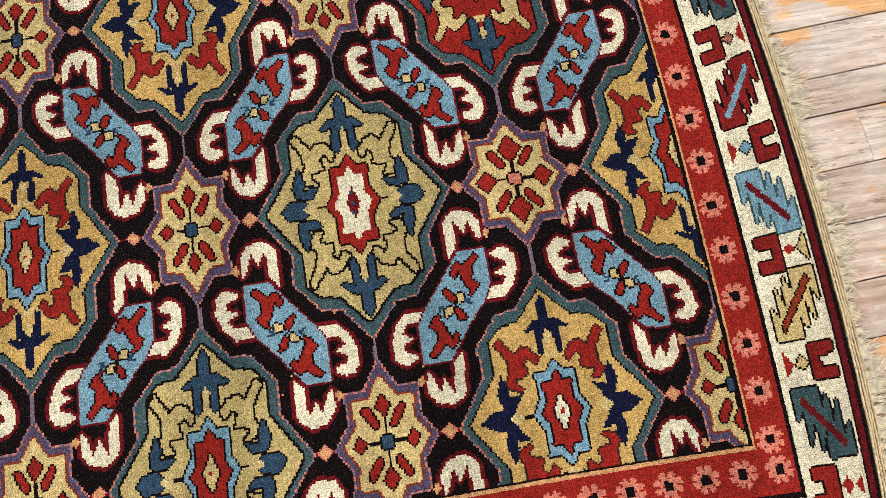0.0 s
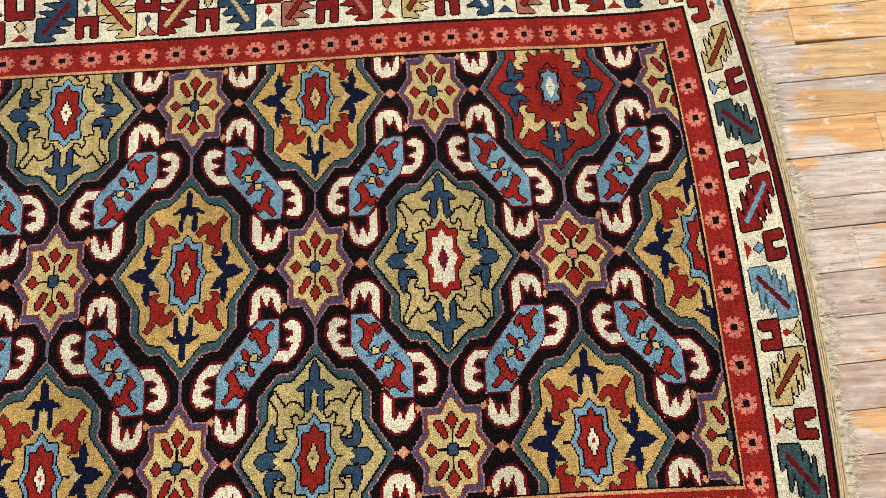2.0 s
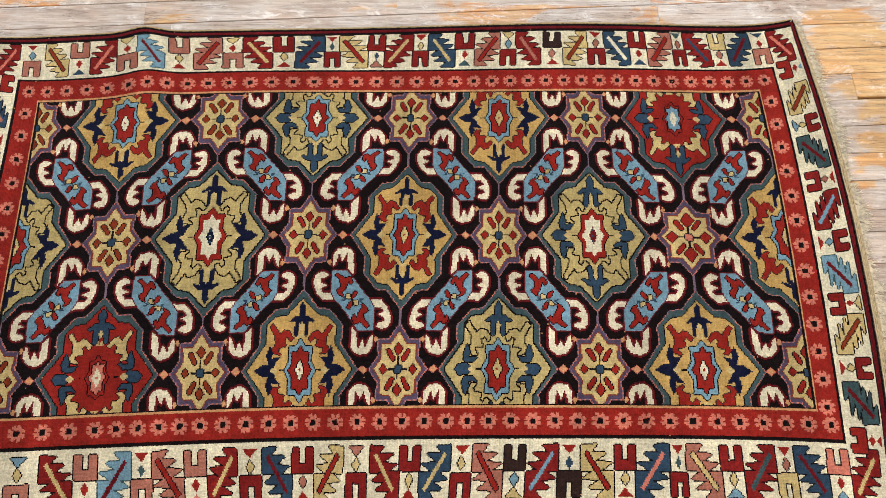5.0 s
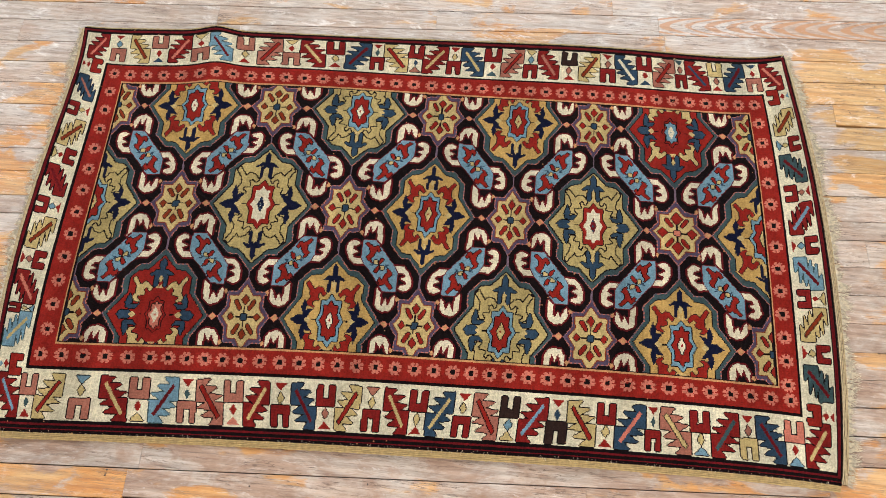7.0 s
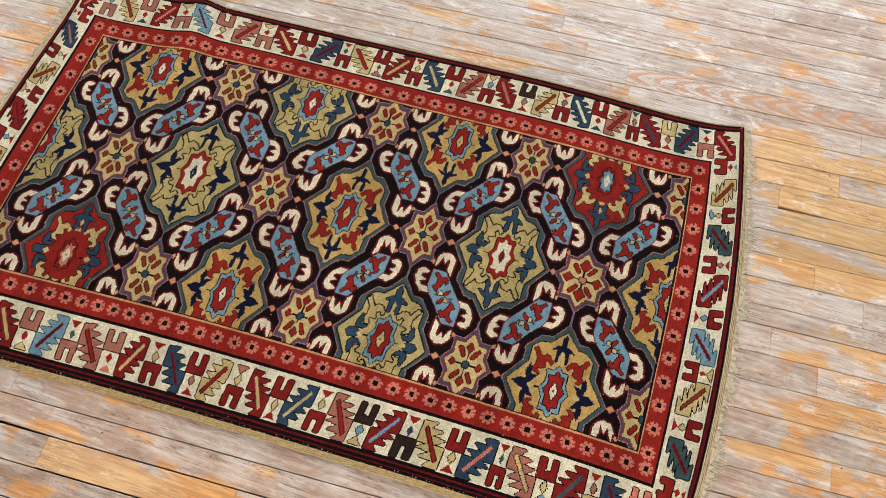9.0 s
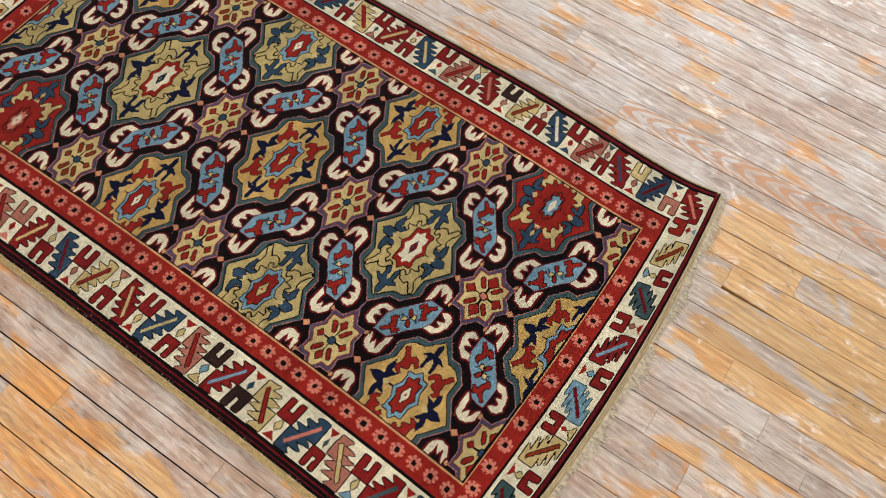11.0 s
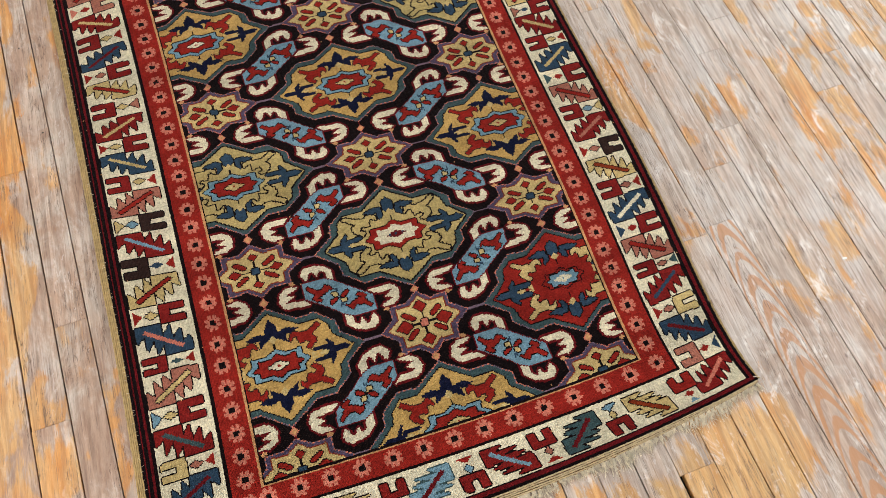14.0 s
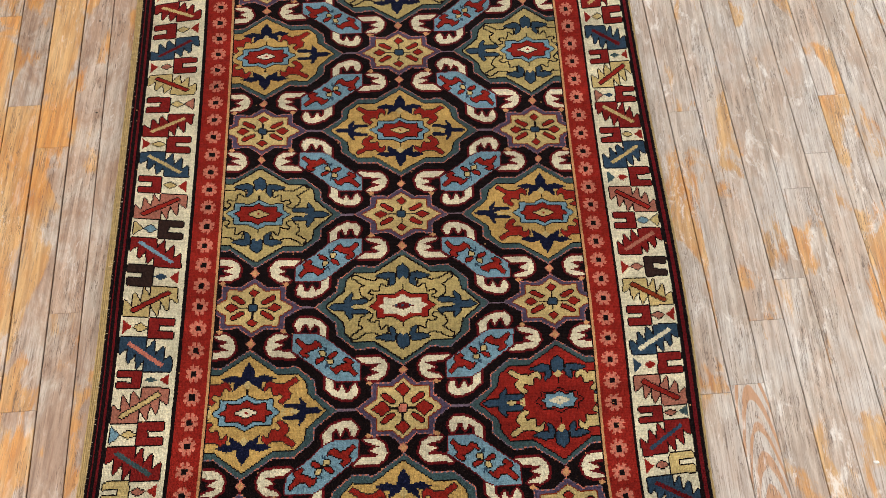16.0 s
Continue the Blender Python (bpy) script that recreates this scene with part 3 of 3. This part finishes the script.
def border_run(put, mids, leaf_long, leaves, spines, blocks, gems, tips, lean, side):
    """Serrated leaves with blocks and gems between them along one side of the rug. put(run, height) gives the place; mids: the middles
    of the leaves along the run; lean, side: which way the first leaf slants and on which edge the first block sits."""
    count = len(leaves)
    for k in range(count):
        mid = mids[k]
        flip = (k + lean) % 2
        go = lambda pts: [put(mid + leaf_long * ((0.5 - a) if flip else (a - 0.5)), r) for a, r in pts]
        begin("serrated_leaf", f"{leaves[k]} serrated leaf motif")
        fill(go(SERRATED), "crimson" if leaves[k] == "red" else leaves[k], "black" if leaves[k] != "sky" else "teal")
        spine = spines[k % len(spines)]
        fill(go([(0.12, 0.19), (0.21, 0.13), (0.88, 0.81), (0.79, 0.87)]), spine, "black" if leaves[k] in ("lemon", "rose") else None)
        if k == count - 1:
            break
        room = mids[k + 1] - mid - leaf_long * 0.94
        wide = min(room, 0.054)
        at = mid + leaf_long * 0.47 + (room - wide) / 2
        up = (k + side) % 2
        go = lambda pts: [put(at + wide * a, r if up else 1 - r) for a, r in pts]
        block, gem, tip = blocks[k % len(blocks)], gems[k % len(gems)], tips[k % len(tips)]
        begin("block_motif", f"{block} notched block motif")
        fill(go([(0.06, 0.52), (0.94, 0.52), (0.94, 0.99), (0.65, 0.99), (0.65, 0.69), (0.35, 0.69), (0.35, 0.99), (0.06, 0.99)]), "crimson" if block == "red" else block, "black")
        begin("diamond_motif", "small diamond over a triangle")
        fill(go([(0.5, 0.48), (0.66, 0.35), (0.5, 0.22), (0.34, 0.35)]), gem, "black" if gem in ("lemon", "sky", "rose") else None)
        fill(go([(0.18, 0.01), (0.82, 0.01), (0.5, 0.19)]), tip, "black" if tip in ("lemon", "sky", "rose") else None)


border_run(lambda a, r: (a, 0.481 + r * 0.104),
           (-0.992, -0.851, -0.726, -0.608, -0.475, -0.362, -0.244, -0.143, -0.037, 0.069, 0.187, 0.296, 0.425, 0.539, 0.654, 0.754, 0.864, 0.980),
           0.066, LEAVES,
           "pink rust pink maroon red lemon maroon red lemon lemon red rose rust cream red blue maroon pink".split(),
           "rose rose rose rose rose red red red red red red brown red red red lemon rose".split(),
           "sky red red lemon red lemon teal blue lemon red sky rose rose red rose rose red".split(),
           "red blue lemon red lemon red red rose red teal lemon red red blue teal red blue".split(), 0, 0)
border_run(lambda a, r: (a, -0.488 - (1 - r) * 0.114),
           (-0.995, -0.884, -0.731, -0.616, -0.508, -0.391, -0.269, -0.151, -0.021, 0.094, 0.208, 0.321, 0.432, 0.542, 0.642, 0.753, 0.860, 0.977),
           0.066, LEAVES,
           "sky red lemon maroon red lemon maroon red lemon lemon red sky red pink lemon teal maroon lemon".split(),
           "rose rose rose rose rose red red red red red brown brown red red red lemon pink".split(),
           "teal lemon red teal red lemon rose lemon lemon lemon sky blue lemon teal lemon rose red".split(),
           "red sky lemon red pink red red rose red red lemon red red red sky red sky".split(), 1, 1)
border_run(lambda a, r: (0.953 + r * 0.068, -a), (-0.365, -0.210, -0.058, 0.096, 0.234, 0.386), 0.090, "lemon teal red sky lemon teal".split(),
           "rust maroon sky maroon rust maroon".split(), ["red"], "lemon rose sky red lemon".split(), "sky red red lemon red".split(), 1, 1)
border_run(lambda a, r: (-0.966 - r * 0.068, a), (-0.376, -0.264, -0.111, 0.047, 0.202, 0.366), 0.090, "sky red lemon red lemon blue".split(),
           "lemon pink rust maroon rust rose".split(), ["red"], "lemon rose sky red lemon".split(), "sky red red lemon red".split(), 1, 1)
# the blocks next to the corners
begin()
for s in (1, -1):
    for t in (1, -1):
        x0, y0 = (0.954 if s > 0 else -0.967), t * (0.428 if t > 0 else 0.440)
        fill([(x0, y0), (x0 + s * 0.034, y0), (x0 + s * 0.034, y0 + t * 0.054), (x0, y0 + t * 0.054), (x0, y0 + t * 0.036), (x0 + s * 0.016, y0 + t * 0.036),
              (x0 + s * 0.016, y0 + t * 0.018), (x0, y0 + t * 0.018)], "red", "black")
        x1, y1 = x0 + s * 0.046, y0 + t * 0.027
        fill([(x1, y1 + 0.012), (x1 + 0.008, y1), (x1, y1 - 0.012), (x1 - 0.008, y1)], "red")
        fill([(x0 + s * 0.066, y1 + 0.012), (x0 + s * 0.056, y1), (x0 + s * 0.066, y1 - 0.012)], "sky" if s * t > 0 else "red")


def rug():
    base = tagged(new("rug"), "antique knotted wool rug with star medallions on worn wood floor", "rug")
    rng = np.random.default_rng(5)
    # a few dark knots have worn down to the pale warp
    worn_out = (rng.random(knots.shape) < 0.0010) & (knots == YARN["black"])
    knots[worn_out] = YARN["tan"]
    # tufts: dark yarn has worn lower
    tall = np.full((NV, NU), 0.0060) + rng.normal(0, 0.00016, (NV, NU))
    tall[knots == YARN["black"]] -= 0.0008
    tall[knots == YARN["maroon"]] -= 0.0004
    padded = np.pad(tall, 1, mode="edge")
    corner = (padded[:-1, :-1] + padded[1:, :-1] + padded[:-1, 1:] + padded[1:, 1:]) / 4
    eu, ev = np.meshgrid(U0 + np.arange(NU + 1) * KNOT, V0 + np.arange(NV + 1) * KNOT)
    # the edges fray a little
    jit = rng.normal(0, 0.0006, eu.shape)
    rim = np.zeros(eu.shape, bool)
    rim[[0, -1]] = True
    rim[:, [0, -1]] = True
    x, y, z = laid(eu, ev)
    y = y + np.where(rim, jit, rng.normal(0, 0.00032, eu.shape))
    x = x + np.where(rim, 0, rng.normal(0, 0.00032, eu.shape))
    x = x + np.where(rim, rng.normal(0, 0.0006, eu.shape), 0)
    top = z - 0.006 + corner + 0.002
    top[rim] -= 0.0015
    cu, cv = np.meshgrid(GU, GV)
    region = np.where(inside_of(cu, cv, E_FIELD), 0, np.where(inside_of(cu, cv, E_DARK), 1, np.where(inside_of(cu, cv, E_PALE), 2, 3)))
    ids = np.arange((NU + 1) * (NV + 1)).reshape(NV + 1, NU + 1)
    labels = ("dark field with star medallions, cartouches and cream claws", "red guard border with small pink flowers",
              "cream border with serrated leaves", "plain dark brown outer guard")
    counts = np.bincount(owner.ravel(), minlength=len(motifs))
    own = np.where(counts[owner] < 25, 0, owner)
    flat = (x.ravel(), y.ravel(), top.ravel())

    def pile(name, mask, parent, label, skirt=False):
        """The knots of a mask as one mesh."""
        jj, ii = np.nonzero(mask)
        quads = np.stack([ids[jj, ii], ids[jj, ii + 1], ids[jj + 1, ii + 1], ids[jj + 1, ii]], 1)
        tint = knots[jj, ii]
        used, inv = np.unique(quads, return_inverse=True)
        quads = inv.reshape(-1, 4)
        co = np.stack([c[used] for c in flat], 1)
        if skirt:
            # the pile's cut side goes down to the floor
            where = {int(k): m for m, k in enumerate(used)}
            loop = np.concatenate([ids[0, :-1], ids[:-1, -1], ids[-1, :0:-1], ids[:0:-1, 0]])
            at = np.array([where[int(k)] for k in loop])
            low = co[at].copy()
            low[:, 2] = np.maximum(0.0005, z.ravel()[loop] - 0.0055)
            foot = len(co) + np.arange(len(at))
            co = np.concatenate([co, low])
            side = np.stack([foot, np.roll(foot, -1), np.roll(at, -1), at], 1)
            quads = np.concatenate([quads, side])
            tint = np.concatenate([tint, np.full(len(side), YARN["brown"])])
        kinds, tint = np.unique(tint, return_inverse=True)
        me = bpy.data.meshes.new(name)
        me.vertices.add(len(co))
        me.vertices.foreach_set("co", co.astype(np.float32).ravel())
        me.loops.add(quads.size)
        me.loops.foreach_set("vertex_index", quads.astype(np.int32).ravel())
        me.polygons.add(len(quads))
        me.polygons.foreach_set("loop_start", np.arange(0, quads.size, 4, dtype=np.int32))
        me.polygons.foreach_set("loop_total", np.full(len(quads), 4, np.int32))
        for k in kinds:
            me.materials.append(WOOL[int(k)])
        me.polygons.foreach_set("material_index", tint.astype(np.int32))
        me.polygons.foreach_set("use_smooth", np.ones(len(quads), bool))
        me.update(calc_edges=True)
        ob = new(name, me)
        ob.parent = parent
        return tagged(ob, label)

    for n, name in enumerate(("field", "guard_border", "main_border", "outer_guard")):
        ground = pile(name, (region == n) & (own == 0), base, labels[n], n == 3)
        inside = np.where(region == n, own, 0)
        for k in np.unique(inside):
            if k:
                jj, ii = np.nonzero(inside == k)
                if len(jj) < 8:
                    continue
                pile(motifs[k][0], inside == k, ground, motifs[k][1])
    # woven foundation under the pile
    gu, gv = np.linspace(U0 + 0.004, U1 - 0.004, 90), np.linspace(V0 + 0.004, V1 - 0.004, 50)
    fu, fv = np.meshgrid(gu, gv)
    fx, fy, fz = laid(fu, fv)
    fz = np.maximum(fz - 0.0055, 0.0008)
    n = 90
    faces = [(r * n + c, r * n + c + 1, (r + 1) * n + c + 1, (r + 1) * n + c) for r in range(49) for c in range(89)]
    ob = new("foundation", mesh_of("foundation", np.stack([fx, fy, fz], -1).reshape(-1, 3).tolist(), faces, JUTE))
    ob.parent = base
    # selvedges: round cords along the two long sides
    for v_edge, cords in ((V0, 4), (V1, 2)):
        s = -1 if v_edge < 0 else 1
        for c in range(cords):
            r = 0.0024 if cords == 4 else 0.0016
            ring, verts, faces = 6, [], []
            uu = np.linspace(U0 + 0.004, U1 - 0.002, 260)
            px, py, pz = laid(uu, np.full_like(uu, v_edge + s * (0.001 + c * r * 1.75)))
            wob = rng.normal(0, 0.0004, len(uu))
            for k in range(len(uu)):
                for q in range(ring):
                    a = q * 2 * math.pi / ring
                    verts.append((px[k], py[k] + r * math.cos(a) + wob[k], pz[k] - 0.0040 + r + r * math.sin(a) - c * 0.0004))
            for k in range(len(uu) - 1):
                for q in range(ring):
                    faces.append((k * ring + q, (k + 1) * ring + q, (k + 1) * ring + (q + 1) % ring, k * ring + (q + 1) % ring))
            me = mesh_of("selvedge_cord", verts, faces, SELVEDGE)
            me.polygons.foreach_set("use_smooth", np.ones(len(faces), bool))
            ob = new("selvedge_cord", me)
            ob.parent = base
            tagged(ob, "tan wool edge cord")
    # flat-woven end strips and fringes
    for u_edge, deep in ((U1, 0.016), (U0, 0.011)):
        s = 1 if u_edge > 0 else -1
        vv = np.linspace(V0 + 0.004, V1 - 0.004, 300)
        cols = 17
        worn = lambda v: 0.25 + 0.75 * np.clip((V1 - v) / 0.42, 0.0, 1.0) ** 0.8 if s > 0 else np.ones_like(v)
        verts, faces = [], []
        for c in range(cols):
            d = deep * c / (cols - 1)
            px, py, pz = laid(np.full_like(vv, u_edge), vv)
            px = px + s * (d * worn(vv) + (rng.normal(0, 0.0009, len(vv)) if c == cols - 1 else 0))
            pz = np.maximum(pz * (1 - 0.6 * c / (cols - 1)), 0.0030) + 0.0005 * np.sin(vv * 90)
            verts += [(px[k], py[k], max(pz[k], 0.0022)) for k in range(len(vv))]
        m = len(vv)
        top_n = len(verts)
        verts += [(a, b, c - 0.0017) for a, b, c in verts]
        for c in range(cols - 1):
            for k in range(m - 1):
                f = (c * m + k, c * m + k + 1, (c + 1) * m + k + 1, (c + 1) * m + k)
                faces.append(f)
                faces.append(tuple(top_n + w for w in reversed(f)))
        for k in range(m - 1):
            e = (cols - 1) * m + k
            faces.append((e, e + 1, top_n + e + 1, top_n + e))
        ob = new("flatweave_end", mesh_of("flatweave_end", verts, faces, FLATWEAVE))
        ob.parent = base
        tagged(ob, "tan flat-woven end strip")
        many = 4 if s > 0 else 3
        for c in range(many):
            d = deep * (c + 0.5) / many
            vc = np.linspace(V0 + 0.005, V1 - 0.005, 420)
            px, py, pz = laid(np.full_like(vc, u_edge), vc)
            px = px + s * (d * worn(vc) + 0.0004 * np.sin(vc * (41 + 9 * c) + c) + rng.normal(0, 0.00015, len(vc)))
            pz = np.maximum(pz * (1 - 0.6 * d / deep), 0.0030) + 0.0005 * np.sin(vc * 90) + 0.0012
            r = 0.40 * deep / many * (0.3 + 0.7 * worn(vc)) * (1 + 0.10 * np.sin(vc * 700 + c * 2.0))
            verts, faces = [], []
            for k in range(len(vc)):
                for q in range(6):
                    verts.append((px[k] + r[k] * math.cos(q * 1.0472), py[k], pz[k] + r[k] * math.sin(q * 1.0472)))
            for k in range(len(vc) - 1):
                faces += [(k * 6 + q, k * 6 + (q + 1) % 6, k * 6 + 6 + (q + 1) % 6, k * 6 + 6 + q) for q in range(6)]
            me = mesh_of("end_cord", verts, faces, END_CORD)
            me.polygons.foreach_set("use_smooth", np.ones(len(faces), bool))
            cord = new("end_cord", me)
            cord.parent = ob
            tagged(cord, "tan braided end cord")
        # strands: thin tapered ribbons of three sides, bent and tangled
        verts, faces = [], []
        for k in range(3600):
            v = rng.uniform(V0 + 0.006, V1 - 0.006)
            px, py, pz = laid(u_edge, v)
            length = rng.uniform(0.011, 0.028) * (1.0 if s > 0 else 0.8) * (1 + 0.35 * math.sin(v * 31))
            tuft = math.floor(v * 160)
            turn, curl, r = 0.5 * math.sin(tuft * 2.7) + rng.normal(0, 0.16), 0.9 * math.sin(tuft * 5.1) + rng.normal(0, 0.35), rng.uniform(0.0005, 0.0010)
            length *= 1.0 + 0.3 * math.sin(tuft * 1.9)
            p = np.array([float(px) + s * (deep * float(worn(np.float64(v))) - 0.003), float(py), 0.0036])
            first = len(verts)
            for q in range(5):
                a = turn + curl * q / 4
                rr = r * (1 - 0.15 * q)
                for e in range(3):
                    b = e * 2.094
                    verts.append((p[0], p[1] + rr * math.cos(b), p[2] + rr * math.sin(b)))
                p = p + np.array([s * math.cos(a), math.sin(a), 0]) * length / 4
                p[2] = max(0.0012, p[2] - 0.0007 + rng.normal(0, 0.0006))
            for q in range(4):
                for e in range(3):
                    faces.append((first + q * 3 + e, first + q * 3 + (e + 1) % 3, first + q * 3 + 3 + (e + 1) % 3, first + q * 3 + 3 + e))
        ob = new("fringe", mesh_of("fringe", verts, faces, FRINGE))
        ob.parent = base
        tagged(ob, "frayed pale cotton warp fringe", kind="stuff")
    # loose warp thread at one corner
    verts, faces = [], []
    px, py, pz = laid(U1 - 0.006, V1 - 0.004)
    for k in range(13):
        a = k / 12
        c = (float(px) - 0.004 + 0.020 * a, float(py) - 0.006 + 0.034 * a - 0.020 * a * a, 0.011 + 0.012 * math.sin(a * 3.0))
        for q in range(4):
            verts.append((c[0] + 0.0007 * math.cos(q * 1.571), c[1], c[2] + 0.0007 * math.sin(q * 1.571)))
    for k in range(12):
        faces += [(k * 4 + q, k * 4 + (q + 1) % 4, k * 4 + 4 + (q + 1) % 4, k * 4 + 4 + q) for q in range(4)]
    ob = new("loose_thread", mesh_of("loose_thread", verts, faces, FRINGE))
    ob.parent = base
    tagged(ob, "pale loose thread")
    # short broken warp ends along the long side
    verts, faces = [], []
    for k in range(220):
        u = rng.uniform(U0 + 0.02, U1 - 0.02)
        px, py, pz = laid(u, V0 + rng.uniform(-0.001, 0.007))
        ln, an, n0 = rng.uniform(0.003, 0.008), rng.normal(-1.57, 0.5), len(verts)
        dx, dy = ln * math.cos(an), ln * math.sin(an)
        w = 0.00035
        z0 = float(pz) + 0.0036
        verts += [(float(px) - w, float(py), z0), (float(px) + w, float(py), z0), (float(px), float(py), z0 + w * 1.6),
                  (float(px) + dx, float(py) + dy, z0 - 0.001)]
        faces += [(n0, n0 + 1, n0 + 3), (n0 + 1, n0 + 2, n0 + 3), (n0 + 2, n0, n0 + 3)]
    ob = new("broken_warp_ends", mesh_of("broken_warp_ends", verts, faces, FRINGE))
    ob.parent = base
    tagged(ob, "short pale broken warp ends", kind="stuff")
    return base


rug()


# ---- the floor, its boards last ----
SLOPE = 0.058  # the boards run slightly askew to the rug
# the seams, where they cross x = 0
SEAMS = [-0.946, -0.867, -0.788, -0.717, -0.643, -0.570, -0.499, -0.428, -0.356, -0.279, -0.200, -0.120, -0.040, 0.017, 0.096, 0.172, 0.249,
         0.326, 0.405, 0.483, 0.562, 0.646, 0.720, 0.796, 0.870, 0.950, 1.026, 1.099, 1.176]
floor = solid("floor", box(X0, X1, Y0, Y1, -0.06, -0.021), SUBFLOOR, "worn strip wood floor, grey with patches of orange varnish", "floor")


def board_mesh(length, width, gap, split=0.0):
    """A board with eased edges, its top at z = 0. gap: how far its lower edge stands off the seam; split: how much further at its
    first end, where a piece has broken away."""
    e, h = 0.0009, 0.019
    x0, x1, y1 = 0.0002, length - 0.0002, width - 0.0004
    low = [(x0, gap + split), (x0 + 0.05, gap + split * 0.8), (x0 + 0.19, gap), (x1, gap)] if split else [(x0, gap), (x1, gap)]
    edge = low + [(x1, y1), (x0, y1)]
    n = len(edge)
    top = [(min(max(x, x0 + e / 4), x1 - e / 4), y - e if y == y1 else y + e) for x, y in edge]
    v = [(x, y, -h) for x, y in edge] + [(x, y, -e) for x, y in edge] + [(x, y, 0) for x, y in top]
    f = [tuple(range(2 * n, 3 * n))]
    for k in range(n):
        q = (k + 1) % n
        f += [(n + k, n + q, 2 * n + q, 2 * n + k), (k, q, n + q, n + k)]
    return v, f


# board ends that show, by the row's lower seam: places along x
ENDS = {0.562: (0.652,), 0.646: (0.632, 2.05), 0.720: (0.491,), 0.796: (0.395,), 0.870: (0.168,), 0.950: (0.073,), 1.026: (-0.092, 1.020),
        -0.867: (-0.453, 0.034, 0.663), -0.946: (-0.083,), -0.788: (-0.632, 0.45), -0.717: (-0.611,), 0.326: (1.131,), 0.096: (1.255,),
        0.017: (1.389,), -0.120: (1.171,), -0.428: (1.357,)}


# boards with a wide open crack along one edge: the row's lower seam and the board's end
WIDE = {0.326: 1.131, 1.026: 1.020, -0.788: -0.632}


def boards():
    rng = random.Random(11)
    far_v, far_f = [], []
    turn = Matrix.Rotation(math.atan(SLOPE), 4, "Z")
    lengths = [0.68, 0.97, 1.30, 1.62, 1.95, 2.2]
    shared = {}
    seams = [SEAMS[0] - 0.074 * k for k in range(34, 0, -1)] + SEAMS + [SEAMS[-1] + 0.0735 * k for k in range(1, 35)]
    for low, high in zip(seams, seams[1:]):
        first, last = max(X0, (Y0 - low) / SLOPE), min(X1, (Y1 - high) / SLOPE)
        if last - first < 0.25:
            continue
        cuts = sorted(ENDS.get(round(low, 4), ())) or [rng.uniform(-0.6, 0.6)]
        while cuts[0] > X0:
            cuts.insert(0, cuts[0] - rng.choice(lengths))
        while cuts[-1] < X1:
            cuts.append(cuts[-1] + rng.choice(lengths))
        width = round((high - low) * math.cos(math.atan(SLOPE)), 4)
        cuts = [first + 0.004] + [c for c in cuts if first + 0.1 < c < last - 0.1] + [last - 0.004]
        for a, b in zip(cuts, cuts[1:]):
            span, gap = round((b - a) / math.cos(math.atan(SLOPE)), 4), rng.choice((0.0007, 0.0010, 0.0013, 0.0017, 0.0022))
            lift, split = rng.uniform(-0.0008, 0.0), 0.0
            if low < -0.55:
                gap += 0.0014
            if WIDE.get(low) == a:
                split = 0.0090 if low == 0.326 else 0.0040
            near = -1.6 < a + span / 2 < 2.1 and -1.3 < low < 1.5
            wood = FIGURED_WOOD if (low, a) == (0.646, 0.632) else WOOD
            m = Matrix.Translation((a, low + SLOPE * a, lift)) @ turn
            if near:
                key = (span, width, gap, split, wood.name)
                if key not in shared:
                    shared[key] = mesh_of("board", *board_mesh(span, width, gap, split), wood)
                ob = new("board", shared[key])
                ob.parent = floor
                ob.matrix_local = m
            else:
                v, f = board_mesh(span, width, gap)
                n = len(far_v)
                far_v += [tuple(m @ Vector(c)) for c in v]
                far_f += [tuple(n + k for k in face) for face in f]
    ob = new("boards", mesh_of("boards", far_v, far_f, WOOD))
    ob.parent = floor
    tagged(ob, "worn floor boards out by the walls", kind="stuff")


boards()


# ---- small debris and nail marks on the boards ----
def crumb(name, x, y, size, material, label, category, seed):
    """A flattened, uneven chip that lies on the floor."""
    bm = bmesh.new()
    bmesh.ops.create_icosphere(bm, subdivisions=2, radius=1.0)
    rng = random.Random(seed)
    for v in bm.verts:
        v.co *= 0.8 + 0.4 * noise.noise(v.co * 1.7 + Vector((seed, 0, 0)))
        v.co = Vector((v.co.x * size[0], v.co.y * size[1], v.co.z * size[2]))
    low = min(v.co.z for v in bm.verts)
    bmesh.ops.translate(bm, vec=(0, 0, -low), verts=bm.verts)
    me = bpy.data.meshes.new(name)
    bm.to_mesh(me)
    bm.free()
    me.materials.append(material)
    ob = new(name, me)
    ob.matrix_world = pose(x, y, 0.0, 0, 0, rng.uniform(0, 360))
    return tagged(ob, label, category)


CHIP = plain("chip_white", lin(232, 230, 224), 0.6)
SPECK_GREY = plain("speck_grey", lin(92, 80, 72), 0.9)
crumb("paint_chip", 0.796, 0.953, (0.009, 0.004, 0.0015), CHIP, "small white paint flake lying on the floor boards", "paint flake", 3)
for n, (x, y) in enumerate(((-0.685, -0.775), (-0.684, -0.762), (-0.339, -0.766), (-0.063, -0.734), (1.375, -0.285))):
    tagged(crumb("floor_speck", x, y, (0.003, 0.0024, 0.002), SPECK_GREY, "tiny dark speck on the floor boards", "grit", 10 + n), group="grit crumbs")
